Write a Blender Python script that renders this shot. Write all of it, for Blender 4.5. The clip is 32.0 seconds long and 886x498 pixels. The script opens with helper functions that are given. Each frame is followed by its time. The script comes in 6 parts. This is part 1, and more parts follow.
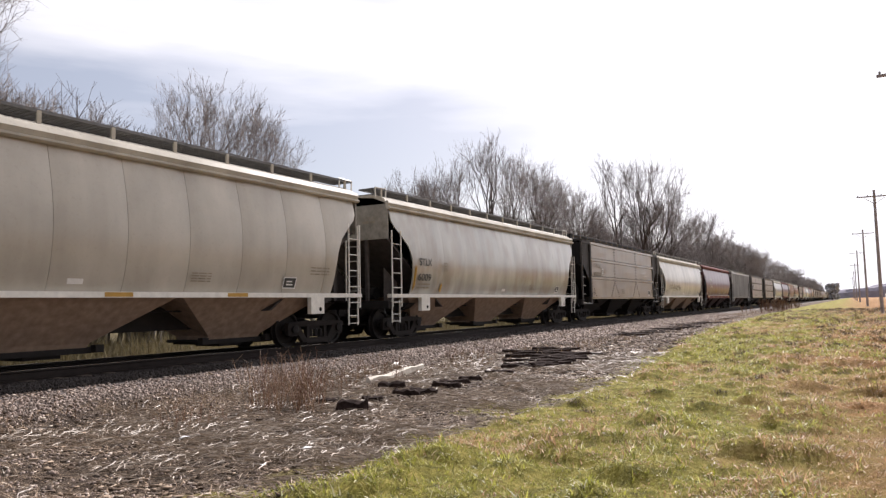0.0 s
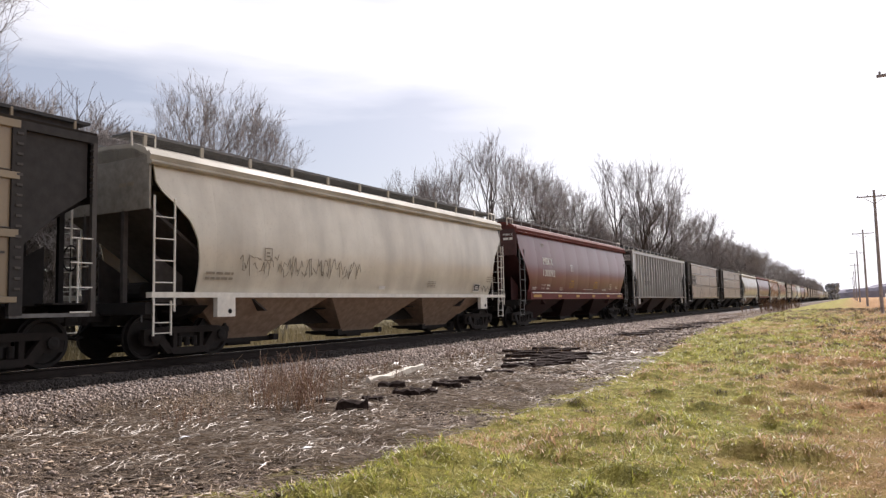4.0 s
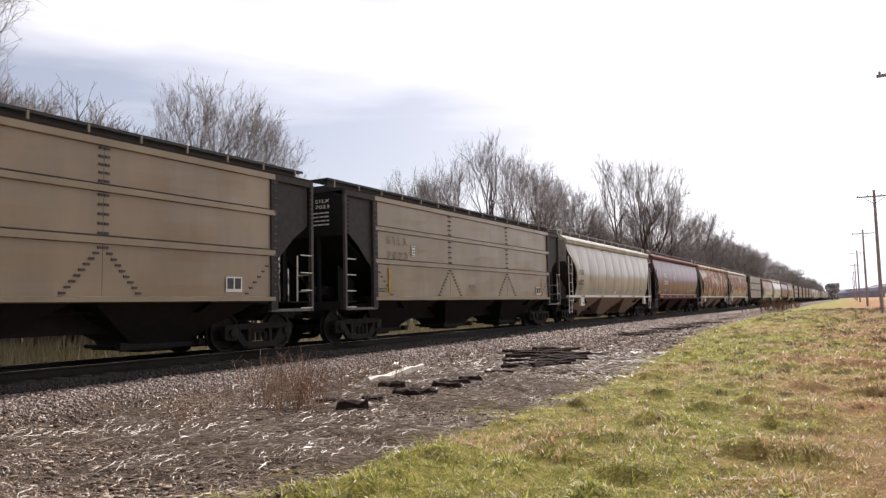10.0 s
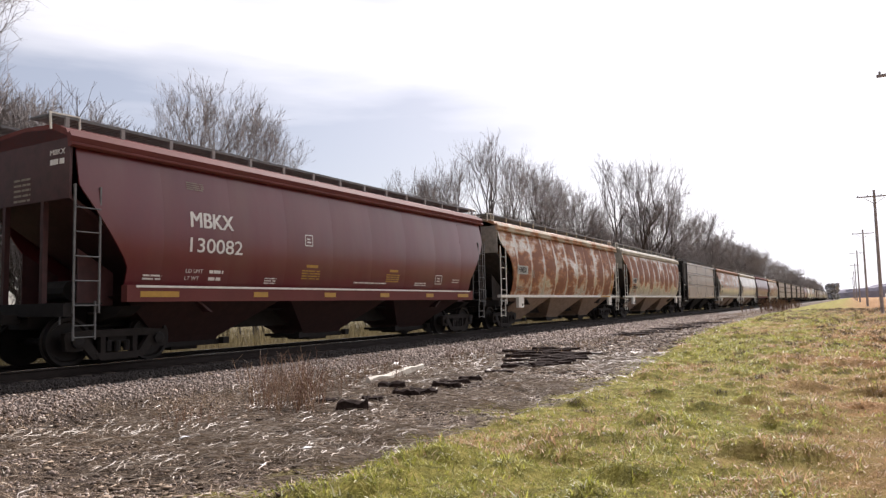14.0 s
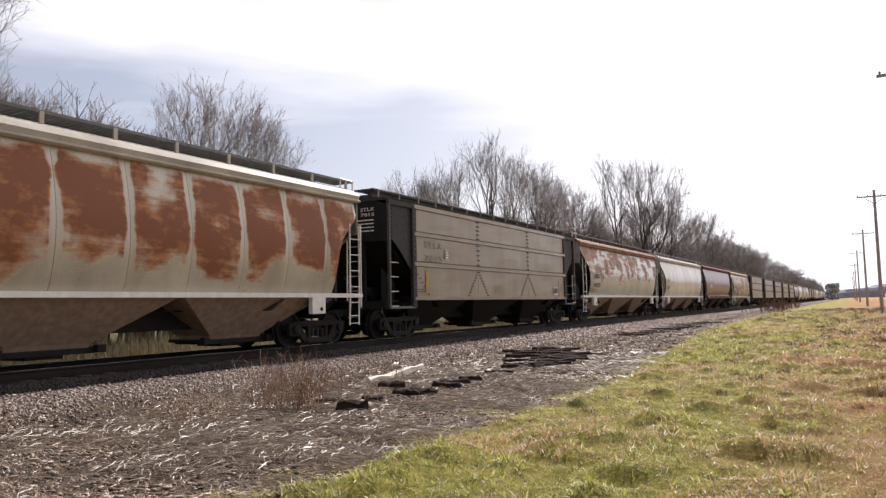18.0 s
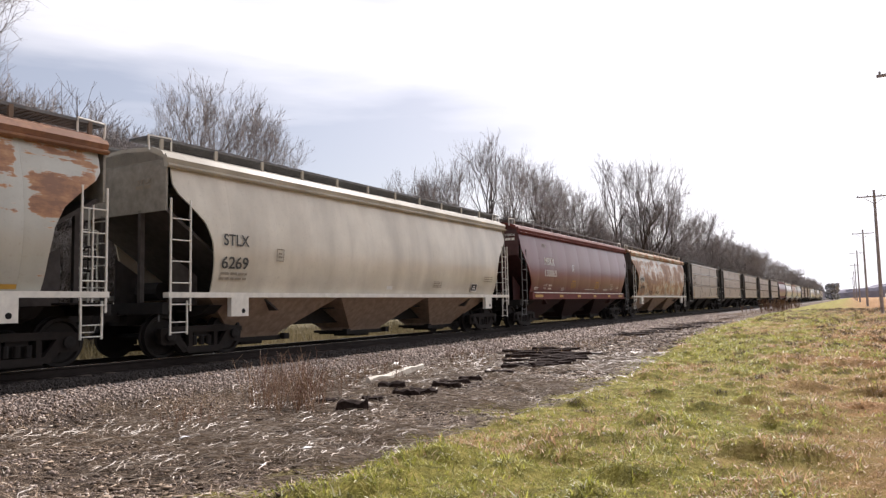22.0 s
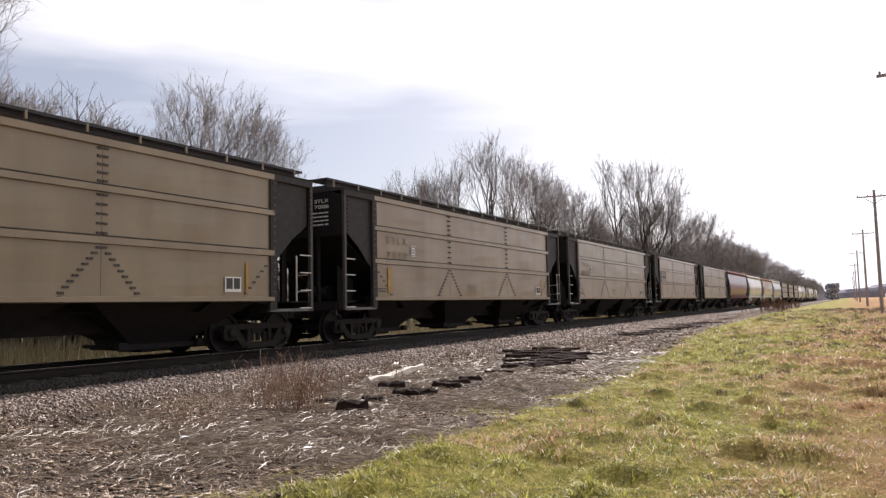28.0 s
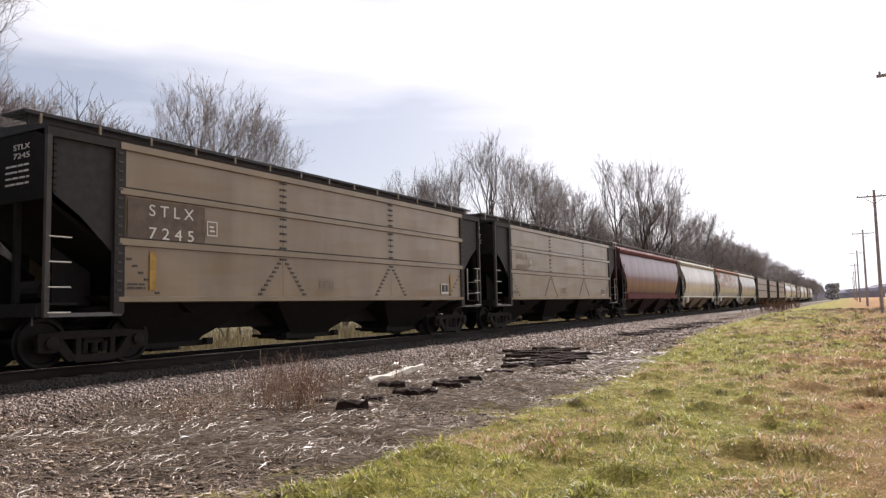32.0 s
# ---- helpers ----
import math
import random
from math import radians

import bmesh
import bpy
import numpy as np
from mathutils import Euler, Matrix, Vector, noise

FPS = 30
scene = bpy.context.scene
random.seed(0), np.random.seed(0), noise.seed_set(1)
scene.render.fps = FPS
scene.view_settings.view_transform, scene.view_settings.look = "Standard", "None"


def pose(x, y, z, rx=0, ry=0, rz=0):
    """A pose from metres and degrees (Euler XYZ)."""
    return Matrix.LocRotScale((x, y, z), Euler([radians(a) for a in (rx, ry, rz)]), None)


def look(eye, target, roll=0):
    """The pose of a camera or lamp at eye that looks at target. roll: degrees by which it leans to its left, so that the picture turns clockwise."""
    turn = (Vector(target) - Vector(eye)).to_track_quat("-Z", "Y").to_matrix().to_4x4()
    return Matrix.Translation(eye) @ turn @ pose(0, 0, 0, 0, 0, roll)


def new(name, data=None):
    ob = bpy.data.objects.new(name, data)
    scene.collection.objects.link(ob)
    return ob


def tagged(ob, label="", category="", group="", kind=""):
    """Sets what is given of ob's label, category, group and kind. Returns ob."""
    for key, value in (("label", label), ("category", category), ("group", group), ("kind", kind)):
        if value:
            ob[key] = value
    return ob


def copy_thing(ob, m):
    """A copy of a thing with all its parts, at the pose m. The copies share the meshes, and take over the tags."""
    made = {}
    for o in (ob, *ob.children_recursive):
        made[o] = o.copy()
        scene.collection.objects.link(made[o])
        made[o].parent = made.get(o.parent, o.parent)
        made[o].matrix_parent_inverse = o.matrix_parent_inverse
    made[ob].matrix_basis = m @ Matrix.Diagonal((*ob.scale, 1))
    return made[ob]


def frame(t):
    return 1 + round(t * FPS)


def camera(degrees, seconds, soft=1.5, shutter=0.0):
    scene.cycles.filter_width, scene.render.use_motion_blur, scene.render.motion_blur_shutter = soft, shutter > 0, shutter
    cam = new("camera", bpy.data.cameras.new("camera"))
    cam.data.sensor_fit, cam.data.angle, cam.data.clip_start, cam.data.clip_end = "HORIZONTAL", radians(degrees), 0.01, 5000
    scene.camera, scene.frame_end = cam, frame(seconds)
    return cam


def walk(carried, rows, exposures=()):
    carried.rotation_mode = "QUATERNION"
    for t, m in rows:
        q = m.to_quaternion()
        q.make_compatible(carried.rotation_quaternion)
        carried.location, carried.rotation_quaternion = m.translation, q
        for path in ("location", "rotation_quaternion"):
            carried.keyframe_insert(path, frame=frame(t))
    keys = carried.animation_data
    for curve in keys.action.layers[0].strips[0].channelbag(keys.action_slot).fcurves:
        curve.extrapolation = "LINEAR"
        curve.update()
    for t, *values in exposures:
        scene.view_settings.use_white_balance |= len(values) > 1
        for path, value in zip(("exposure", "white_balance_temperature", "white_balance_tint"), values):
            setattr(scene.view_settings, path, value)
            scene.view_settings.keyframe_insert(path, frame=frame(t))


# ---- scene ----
# The camera stands still beside a railway and looks along it; the track runs along +y.
cam = camera(63.7, 32.0, soft=1.36)
EYE = Vector((0.0, 0.0, 1.5))
AIM = Vector((-0.49226, 0.86679, 0.07976))
walk(cam, [(0.0, look(EYE, EYE + AIM * 10, -1.23)), (32.0, look(EYE, EYE + AIM * 10, -1.23))],
     exposures=[(0.0, 0.5, 6300, 17), (32.0, 0.5, 6300, 17)])

# ---- light ----
SUN_ELEVATION, SUN_BEARING = 36.0, -8.8      # degrees; bearing from +y, clockwise seen from above
_e, _b = radians(SUN_ELEVATION), radians(SUN_BEARING)
SUN_WAY = Vector((math.sin(_b) * math.cos(_e), math.cos(_b) * math.cos(_e), math.sin(_e)))


def build_world():
    w = bpy.data.worlds.new("winter_sky")
    scene.world = w
    w.use_nodes = True
    nt = w.node_tree
    bg = nt.nodes["Background"]
    sky = nt.nodes.new("ShaderNodeTexSky")
    sky.sky_type, sky.sun_disc = "NISHITA", False
    sky.sun_elevation, sky.sun_rotation = radians(SUN_ELEVATION), radians(SUN_BEARING)
    sky.air_density, sky.dust_density, sky.ozone_density = 1.0, 1.2, 1.0
    # thin high cloud in streaks, thicker overhead, opening to pale blue lower down; as bright as the sky behind it
    co = nt.nodes.new("ShaderNodeTexCoord")
    sep = nt.nodes.new("ShaderNodeSeparateXYZ")
    nt.links.new(co.outputs["Generated"], sep.inputs[0])
    mp = nt.nodes.new("ShaderNodeMapping")
    mp.inputs["Scale"].default_value = (1.2, 1.2, 7.0)
    mp.inputs["Rotation"].default_value = (0.03, 0.06, 0.0)
    mp.inputs["Location"].default_value = (0.35, 0.1, 0.72)
    n1 = nt.nodes.new("ShaderNodeTexNoise")
    n1.inputs["Scale"].default_value, n1.inputs["Detail"].default_value = 1.6, 8.0
    n1.inputs["Roughness"].default_value = 0.5
    nt.links.new(co.outputs["Generated"], mp.inputs["Vector"])
    nt.links.new(mp.outputs["Vector"], n1.inputs["Vector"])
    up = nt.nodes.new("ShaderNodeMapRange")
    for k, v in (("From Min", 0.27), ("From Max", 0.34), ("To Min", -0.10), ("To Max", 0.24)):
        up.inputs[k].default_value = v
    nt.links.new(sep.outputs["Z"], up.inputs["Value"])
    # haze towards the sun
    dot = nt.nodes.new("ShaderNodeVectorMath")
    dot.operation = "DOT_PRODUCT"
    nt.links.new(co.outputs["Generated"], dot.inputs[0])
    dot.inputs[1].default_value = tuple(SUN_WAY)

    def remap(v, a, b, c, d):
        r = nt.nodes.new("ShaderNodeMapRange")
        for k, w_ in zip(("From Min", "From Max", "To Min", "To Max"), (a, b, c, d)):
            r.inputs[k].default_value = w_
        nt.links.new(v, r.inputs["Value"])
        return r.outputs[0]
    total = n1.outputs["Fac"]
    for v in (up.outputs[0], remap(sep.outputs["X"], -0.50, -0.10, -0.14, 0.34)):
        add = nt.nodes.new("ShaderNodeMath")
        nt.links.new(total, add.inputs[0])
        nt.links.new(v, add.inputs[1])
        total = add.outputs[0]
    ramp = nt.nodes.new("ShaderNodeValToRGB")
    ramp.color_ramp.elements[0].position, ramp.color_ramp.elements[1].position = 0.36, 0.74
    ramp.color_ramp.elements[0].color = (0.28, 0.28, 0.28, 1)
    nt.links.new(total, ramp.inputs["Fac"])
    lift = nt.nodes.new("ShaderNodeCombineColor")
    # the hazy sky is brightest round the sun and falls off to a dimmer, clearer half behind the camera
    fall = nt.nodes.new("ShaderNodeValToRGB")
    fall.color_ramp.interpolation = "EASE"
    fall.color_ramp.elements[0].position, fall.color_ramp.elements[0].color = 0.1, (0.40, 0.40, 0.40, 1)
    fall.color_ramp.elements[1].position, fall.color_ramp.elements[1].color = 0.97, (1, 1, 1, 1)
    for p, c in ((0.45, 0.60), (0.64, 0.86)):
        fall.color_ramp.elements.new(p).color = (c, c, c, 1)
    nt.links.new(dot.outputs["Value"], fall.inputs["Fac"])
    glow = remap(fall.outputs["Color"], 0.0, 1.0, 0.0, 17.0)
    for k in range(3):
        nt.links.new(glow, lift.inputs[k])
    mix = nt.nodes.new("ShaderNodeMix")
    mix.data_type = "RGBA"
    nt.links.new(ramp.outputs["Color"], mix.inputs["Factor"])
    nt.links.new(sky.outputs["Color"], mix.inputs["A"])
    nt.links.new(lift.outputs[0], mix.inputs["B"])
    nt.links.new(mix.outputs["Result"], bg.inputs["Color"])
    bg.inputs["Strength"].default_value = 0.054


build_world()
sun = new("sun", bpy.data.lights.new("sun", "SUN"))
sun.data.energy, sun.data.angle, sun.data.color = 5.0, radians(0.6), (1.0, 0.95, 0.87)
sun.matrix_world = look(SUN_WAY * 50, (0, 0, 0))

# ---- materials ----


def nodes_of(name):
    m = bpy.data.materials.new(name)
    m.use_nodes = True
    return m, m.node_tree, m.node_tree.nodes["Principled BSDF"]


def noise_node(nt, vec, scale, detail=4.0, rough=0.55, stretch=None):
    n = nt.nodes.new("ShaderNodeTexNoise")
    n.inputs["Scale"].default_value, n.inputs["Detail"].default_value, n.inputs["Roughness"].default_value = scale, detail, rough
    if stretch:
        mp = nt.nodes.new("ShaderNodeMapping")
        mp.inputs["Scale"].default_value = stretch
        nt.links.new(vec, mp.inputs["Vector"])
        vec = mp.outputs["Vector"]
    nt.links.new(vec, n.inputs["Vector"])
    return n.outputs["Fac"]


def ramp_node(nt, fac, stops):
    r = nt.nodes.new("ShaderNodeValToRGB")
    el = r.color_ramp.elements
    while len(el) < len(stops):
        el.new(0.5)
    for e, (p, c) in zip(el, stops):
        e.position, e.color = p, (*c, 1) if len(c) == 3 else c
    nt.links.new(fac, r.inputs["Fac"])
    return r.outputs["Color"]


def mix_node(nt, fac, a, b, mode="MIX"):
    m = nt.nodes.new("ShaderNodeMix")
    m.data_type, m.blend_type = "RGBA", mode
    for key, v in (("Factor", fac), ("A", a), ("B", b)):
        if isinstance(v, (int, float)):
            m.inputs[key].default_value = v
        elif isinstance(v, tuple):
            m.inputs[key].default_value = (*v, 1)
        else:
            nt.links.new(v, m.inputs[key])
    return m.outputs["Result"]


def bump_node(nt, bsdf, fac, strength, distance):
    b = nt.nodes.new("ShaderNodeBump")
    b.inputs["Strength"].default_value, b.inputs["Distance"].default_value = strength, distance
    nt.links.new(fac, b.inputs["Height"])
    nt.links.new(b.outputs["Normal"], bsdf.inputs["Normal"])


def coord(nt, kind="Object"):
    return nt.nodes.new("ShaderNodeTexCoord").outputs[kind]


def scaled(c, k):
    return tuple(min(1.0, v * k) for v in c)


def plain(name, col, rough=0.6, metal=0.0, vary=0.25, scale=6.0, bump=0.15, spec=0.5):
    m, nt, b = nodes_of(name)
    v = coord(nt)
    n = noise_node(nt, v, scale, 6)
    c = ramp_node(nt, n, [(0.3, scaled(col, 1 - vary)), (0.7, scaled(col, 1 + vary))])
    nt.links.new(c, b.inputs["Base Color"])
    b.inputs["Roughness"].default_value, b.inputs["Metallic"].default_value = rough, metal
    b.inputs["Specular IOR Level"].default_value = spec
    bump_node(nt, b, noise_node(nt, v, scale * 9, 3), bump, 0.01)
    return m


def car_paint(name, col, dirt=(0.10, 0.075, 0.05), streak=0.35, rust=0.0, rough=0.25, mottled=0.0, seed=0.0, low=0.4, seams=1.0, spec=0.75, coat=0.6,
              foot=2.2, head=3.6, band=0.25, ochre=0.0, thick=0.97):
    """Weathered sheet-metal paint: run-down streaks, road dirt, and patches of rust."""
    m, nt, b = nodes_of(name)
    v = coord(nt)
    mp = nt.nodes.new("ShaderNodeMapping")
    mp.inputs["Location"].default_value = (seed, seed * 1.7, seed * 0.3)
    nt.links.new(v, mp.inputs["Vector"])
    v = mp.outputs["Vector"]
    c = mix_node(nt, ramp_node(nt, noise_node(nt, v, 0.7, 5), [(0.35, (0, 0, 0)), (0.7, (1, 1, 1))]), scaled(col, 0.86), scaled(col, 1.08))
    s = ramp_node(nt, noise_node(nt, v, 1.0, 4, 0.5, (1.5, 1.3, 0.16)), [(0.42, (0, 0, 0)), (0.74, (streak,) * 3)])
    c = mix_node(nt, s, c, dirt)
    g = ramp_node(nt, noise_node(nt, v, 16, 5, 0.65), [(0.56, (0, 0, 0)), (0.8, (low,) * 3)])
    c = mix_node(nt, g, c, scaled(dirt, 1.4))
    if mottled:
        k = ramp_node(nt, noise_node(nt, v, 1.0, 4, 0.5, (1, 0.9, 0.5)), [(0.48, (0, 0, 0)), (0.6, (mottled,) * 3)])
        c = mix_node(nt, k, c, (0.20, 0.11, 0.035))
    b.inputs["Roughness"].default_value = rough
    b.inputs["Specular IOR Level"].default_value = spec
    b.inputs["Coat Weight"].default_value = coat
    if rust:
        # rust eats each plate from its middle and spares the welded seams and the upper and lower edges
        raw = coord(nt)
        sep = nt.nodes.new("ShaderNodeSeparateXYZ")
        nt.links.new(raw, sep.inputs[0])

        def calc(kind, p, q):
            o = nt.nodes.new("ShaderNodeMath")
            o.operation = kind
            for i, w in enumerate((p, q)):
                if isinstance(w, (int, float)):
                    o.inputs[i].default_value = w
                else:
                    nt.links.new(w, o.inputs[i])
            return o.outputs[0]
        f = calc("FRACT", calc("DIVIDE", calc("ADD", sep.outputs["Y"], 8.12), 16.24 / 11), 0.0)
        f = calc("ABSOLUTE", calc("SUBTRACT", f, 0.5), 0.0)
        spare = calc("MULTIPLY", calc("MAXIMUM", calc("SUBTRACT", f, 0.40), 0.0), 6.0 * seams)
        low_ = calc("MULTIPLY", calc("MAXIMUM", calc("SUBTRACT", foot, sep.outputs["Z"]), 0.0), 0.5)
        high = calc("MULTIPLY", calc("MAXIMUM", calc("SUBTRACT", sep.outputs["Z"], head), 0.0), 1.1)
        a = calc("ADD", calc("MULTIPLY", noise_node(nt, v, 1.0, 6, 0.55, (0.8, 0.85, 1.2)), 1.5), -0.25)
        a = calc("SUBTRACT", calc("SUBTRACT", calc("SUBTRACT", a, spare), low_), high)
        a = calc("ADD", a, calc("MULTIPLY", noise_node(nt, v, 1.0, 5, 0.65, (1.5, 0.9, 8.0)), band))
        a = calc("ADD", a, calc("MULTIPLY", noise_node(nt, v, 1.0, 4, 0.6, (3.0, 5.0, 0.5)), 0.14))
        at = 0.58 + 0.5 * band - 0.26 * rust
        k = ramp_node(nt, a, [(at, (0, 0, 0)), (at + 0.06, (0.5 * thick,) * 3), (at + 0.19, (thick,) * 3)])
        deep = calc("ADD", calc("MULTIPLY", noise_node(nt, v, 3.0, 7, 0.65, (1, 1, 1.8)), 0.8), calc("MULTIPLY", calc("SUBTRACT", a, at), -0.7))
        tone = [tuple(p + (q - p) * ochre for p, q in zip(*w)) for w in (((0.20, 0.062, 0.022), (0.24, 0.11, 0.05)), ((0.36, 0.135, 0.045), (0.42, 0.225, 0.105)), ((0.50, 0.25, 0.095), (0.55, 0.37, 0.19)))]
        rc = ramp_node(nt, deep, list(zip((0.18, 0.34, 0.5), tone)))
        c = mix_node(nt, k, c, rc)
        for slot, was, now in (("Roughness", rough, 0.62), ("Specular IOR Level", spec, 0.3), ("Coat Weight", coat, 0.0)):
            mr = nt.nodes.new("ShaderNodeMapRange")
            mr.inputs["To Min"].default_value, mr.inputs["To Max"].default_value = was, now
            nt.links.new(k, mr.inputs["Value"])
            nt.links.new(mr.outputs[0], b.inputs[slot])
    nt.links.new(c, b.inputs["Base Color"])
    b.inputs["Coat Roughness"].default_value = 0.32
    b.inputs["Coat IOR"].default_value = 1.6
    bump_node(nt, b, noise_node(nt, v, 1.4, 3, 0.5, (1, 1, 0.6)), 0.25, 0.03)
    return m


M = {}
M["tan"] = car_paint("tan_paint", (0.295, 0.228, 0.145), dirt=(0.13, 0.10, 0.065), streak=0.45, mottled=0.25, coat=0.45, spec=0.45, rough=0.35)
M["tan_b"] = car_paint("tan_paint_faded", (0.28, 0.226, 0.138), dirt=(0.125, 0.097, 0.062), streak=0.42, mottled=0.2, seed=5.0, coat=0.45, spec=0.45, rough=0.35)
M["tan_edge"] = car_paint("tan_paint_ribs", (0.31, 0.252, 0.17), streak=0.25, coat=0.2, spec=0.35)
M["grey_end"] = plain("grey_end_paint", (0.032, 0.029, 0.028), 0.6, spec=0.3)
M["black"] = plain("black_end_paint", (0.011, 0.010, 0.0105), 0.85, spec=0.25)
M["iron"] = plain("grimy_iron", (0.017, 0.0145, 0.014), 0.75, spec=0.3)
M["truck"] = plain("dusty_cast_steel", (0.021, 0.017, 0.0155), 0.8, spec=0.25)
M["wheel"] = plain("rolled_steel", (0.015, 0.0125, 0.012), 0.6, 0.2, spec=0.3)
M["cream"] = car_paint("cream_paint", (0.50, 0.465, 0.395), streak=0.25, low=0.2, coat=0.2, spec=0.55)
M["cream_edge"] = car_paint("cream_paint_matt", (0.50, 0.47, 0.40), streak=0.3, rough=0.75, spec=0.15, coat=0.2)
M["cream_b"] = car_paint("cream_paint_streaked", (0.70, 0.66, 0.56), dirt=(0.22, 0.19, 0.155), streak=0.35, mottled=0.08, seed=3.0, coat=0.2, spec=0.55)
M["grey_hopper"] = car_paint("pale_grey_paint_streaked", (0.52, 0.51, 0.455), streak=0.5, mottled=0.34, seed=9.0, low=0.15)
M["rusty_edge"] = car_paint("rusty_roof_edge_paint", (0.24, 0.19, 0.15), dirt=(0.10, 0.06, 0.04), streak=0.5, rust=0.8, rough=0.85, spec=0.1, seams=0.0, head=9.0, coat=0.0, thick=0.55)
M["streaked_edge"] = car_paint("streaked_roof_edge_paint", (0.50, 0.45, 0.36), streak=0.4, rust=0.34, rough=0.8, spec=0.1, seams=0.0, head=9.0, coat=0.0, ochre=0.5)
M["rusty"] = car_paint("rusted_cream_paint", (0.48, 0.43, 0.32), streak=0.35, rust=0.86, seed=2.0, foot=1.6, seams=0.3, band=0.32, ochre=0.9, thick=0.85)
M["rusty_b"] = car_paint("heavily_rusted_paint", (0.50, 0.45, 0.34), streak=0.35, rust=1.32, seed=7.0, foot=2.45, head=3.6, band=0.4, ochre=0.2)
M["rusty_d"] = car_paint("orange_rusted_paint", (0.50, 0.44, 0.32), streak=0.35, rust=0.9, seed=12.0, seams=0.55, foot=1.5, head=3.9, band=0.45, ochre=0.25)
M["rusty_c"] = car_paint("lightly_rusted_pale_grey_paint", (0.47, 0.47, 0.415), dirt=(0.20, 0.16, 0.11), streak=0.35, rust=0.31, seed=4.0, seams=0.3, foot=2.5, head=3.85, band=0.9, ochre=0.35, thick=0.85)
M["red"] = car_paint("maroon_paint", (0.125, 0.016, 0.023), dirt=(0.16, 0.075, 0.055), streak=0.4, rough=0.3, low=0.1, coat=0.25, spec=0.5)
M["end_dark"] = plain("dark_end_sheet", (0.062, 0.054, 0.051), 0.75, spec=0.3)
# shade of the camera-facing car ends is put into these two darker paints
M["red_end"] = plain("shaded_maroon_end", (0.055, 0.019, 0.020), 0.6)
M["cream_end"] = plain("shaded_cream_end", (0.25, 0.235, 0.205), 0.7)
M["red_edge"] = car_paint("maroon_paint_frame", (0.155, 0.05, 0.046), dirt=(0.13, 0.07, 0.05), streak=0.2, rough=0.7, spec=0.15, coat=0.0)
M["silver"] = car_paint("pale_grey_ribbed_paint", (0.50, 0.505, 0.495), dirt=(0.12, 0.10, 0.09), streak=0.45, seed=6.0, coat=0.5)
M["silver_dark"] = car_paint("sooty_grey_ribbed_paint", (0.165, 0.158, 0.152), dirt=(0.045, 0.038, 0.034), streak=0.6, seed=1.0, rough=0.32, spec=0.6, coat=0.8)
M["silver_post"] = car_paint("pale_grey_post_paint", (0.44, 0.44, 0.425), dirt=(0.10, 0.085, 0.07), streak=0.4, seed=8.0)
M["underbody"] = plain("brown_road_dirt", (0.33, 0.24, 0.18), 0.8)
M["dark_under"] = plain("dark_brown_road_dirt", (0.055, 0.035, 0.03), 0.8)
M["red_under"] = plain("maroon_road_dirt", (0.035, 0.014, 0.013), 0.7)
M["white"] = plain("white_paint", (0.72, 0.70, 0.64), 0.55, vary=0.12)
M["white_text"] = plain("white_stencil", (0.72, 0.71, 0.68), 0.6, vary=0.1)
M["black_text"] = plain("black_stencil", (0.05, 0.05, 0.048), 0.6, vary=0.2)
M["faint_text"] = plain("faded_stencil", (0.27, 0.235, 0.185), 0.7, vary=0.2)
M["brown_patch"] = plain("faded_brown_patch_paint", (0.125, 0.095, 0.068), 0.6)
M["patch"] = plain("dark_patch_paint", (0.06, 0.053, 0.048), 0.6)
M["yellow"] = plain("yellow_reflector", (0.42, 0.235, 0.03), 0.45, vary=0.12)
M["grating"] = plain("galvanised_grating", (0.14, 0.14, 0.14), 0.55, 0.3)
M["grey_bracket"] = plain("grey_bracket_paint", (0.26, 0.25, 0.25), 0.6)
M["hatch"] = plain("dark_hatch_paint", (0.03, 0.03, 0.032), 0.6)
M["rail"] = plain("rail_steel", (0.022, 0.016, 0.014), 0.7, 0.2, spec=0.3)
M["railtop"] = plain("polished_railhead", (0.5, 0.48, 0.46), 0.25, 0.95)

# ---- building helpers ----


def box(bm, x0, x1, y0, y1, z0, z1):
    vs = [bm.verts.new((x, y, z)) for z in (z0, z1) for y in (y0, y1) for x in (x0, x1)]
    for f in ((0, 2, 3, 1), (4, 5, 7, 6), (0, 1, 5, 4), (1, 3, 7, 5), (3, 2, 6, 7), (2, 0, 4, 6)):
        bm.faces.new([vs[i] for i in f])
    return vs


def rod(bm, a, b, r, n=6):
    a, b = Vector(a), Vector(b)
    d = (b - a).normalized()
    u = d.orthogonal().normalized()
    w = d.cross(u)
    rings = []
    for p in (a, b):
        rings.append([bm.verts.new(p + (u * math.cos(2 * math.pi * i / n) + w * math.sin(2 * math.pi * i / n)) * r) for i in range(n)])
    for i in range(n):
        bm.faces.new((rings[0][i], rings[0][(i + 1) % n], rings[1][(i + 1) % n], rings[1][i]))
    bm.faces.new(rings[0][::-1]), bm.faces.new(rings[1])


def prism(bm, pts, axis, a, b):
    """A flat outline of two coordinates, pushed from a to b along an axis (0 x, 1 y, 2 z)."""
    def v(p, w):
        q = list(p)
        q.insert(axis, w)
        return bm.verts.new(q)
    A, B = [v(p, a) for p in pts], [v(p, b) for p in pts]
    n = len(pts)
    for i in range(n):
        bm.faces.new((A[i], A[(i + 1) % n], B[(i + 1) % n], B[i]))
    bm.faces.new(A[::-1]), bm.faces.new(B)


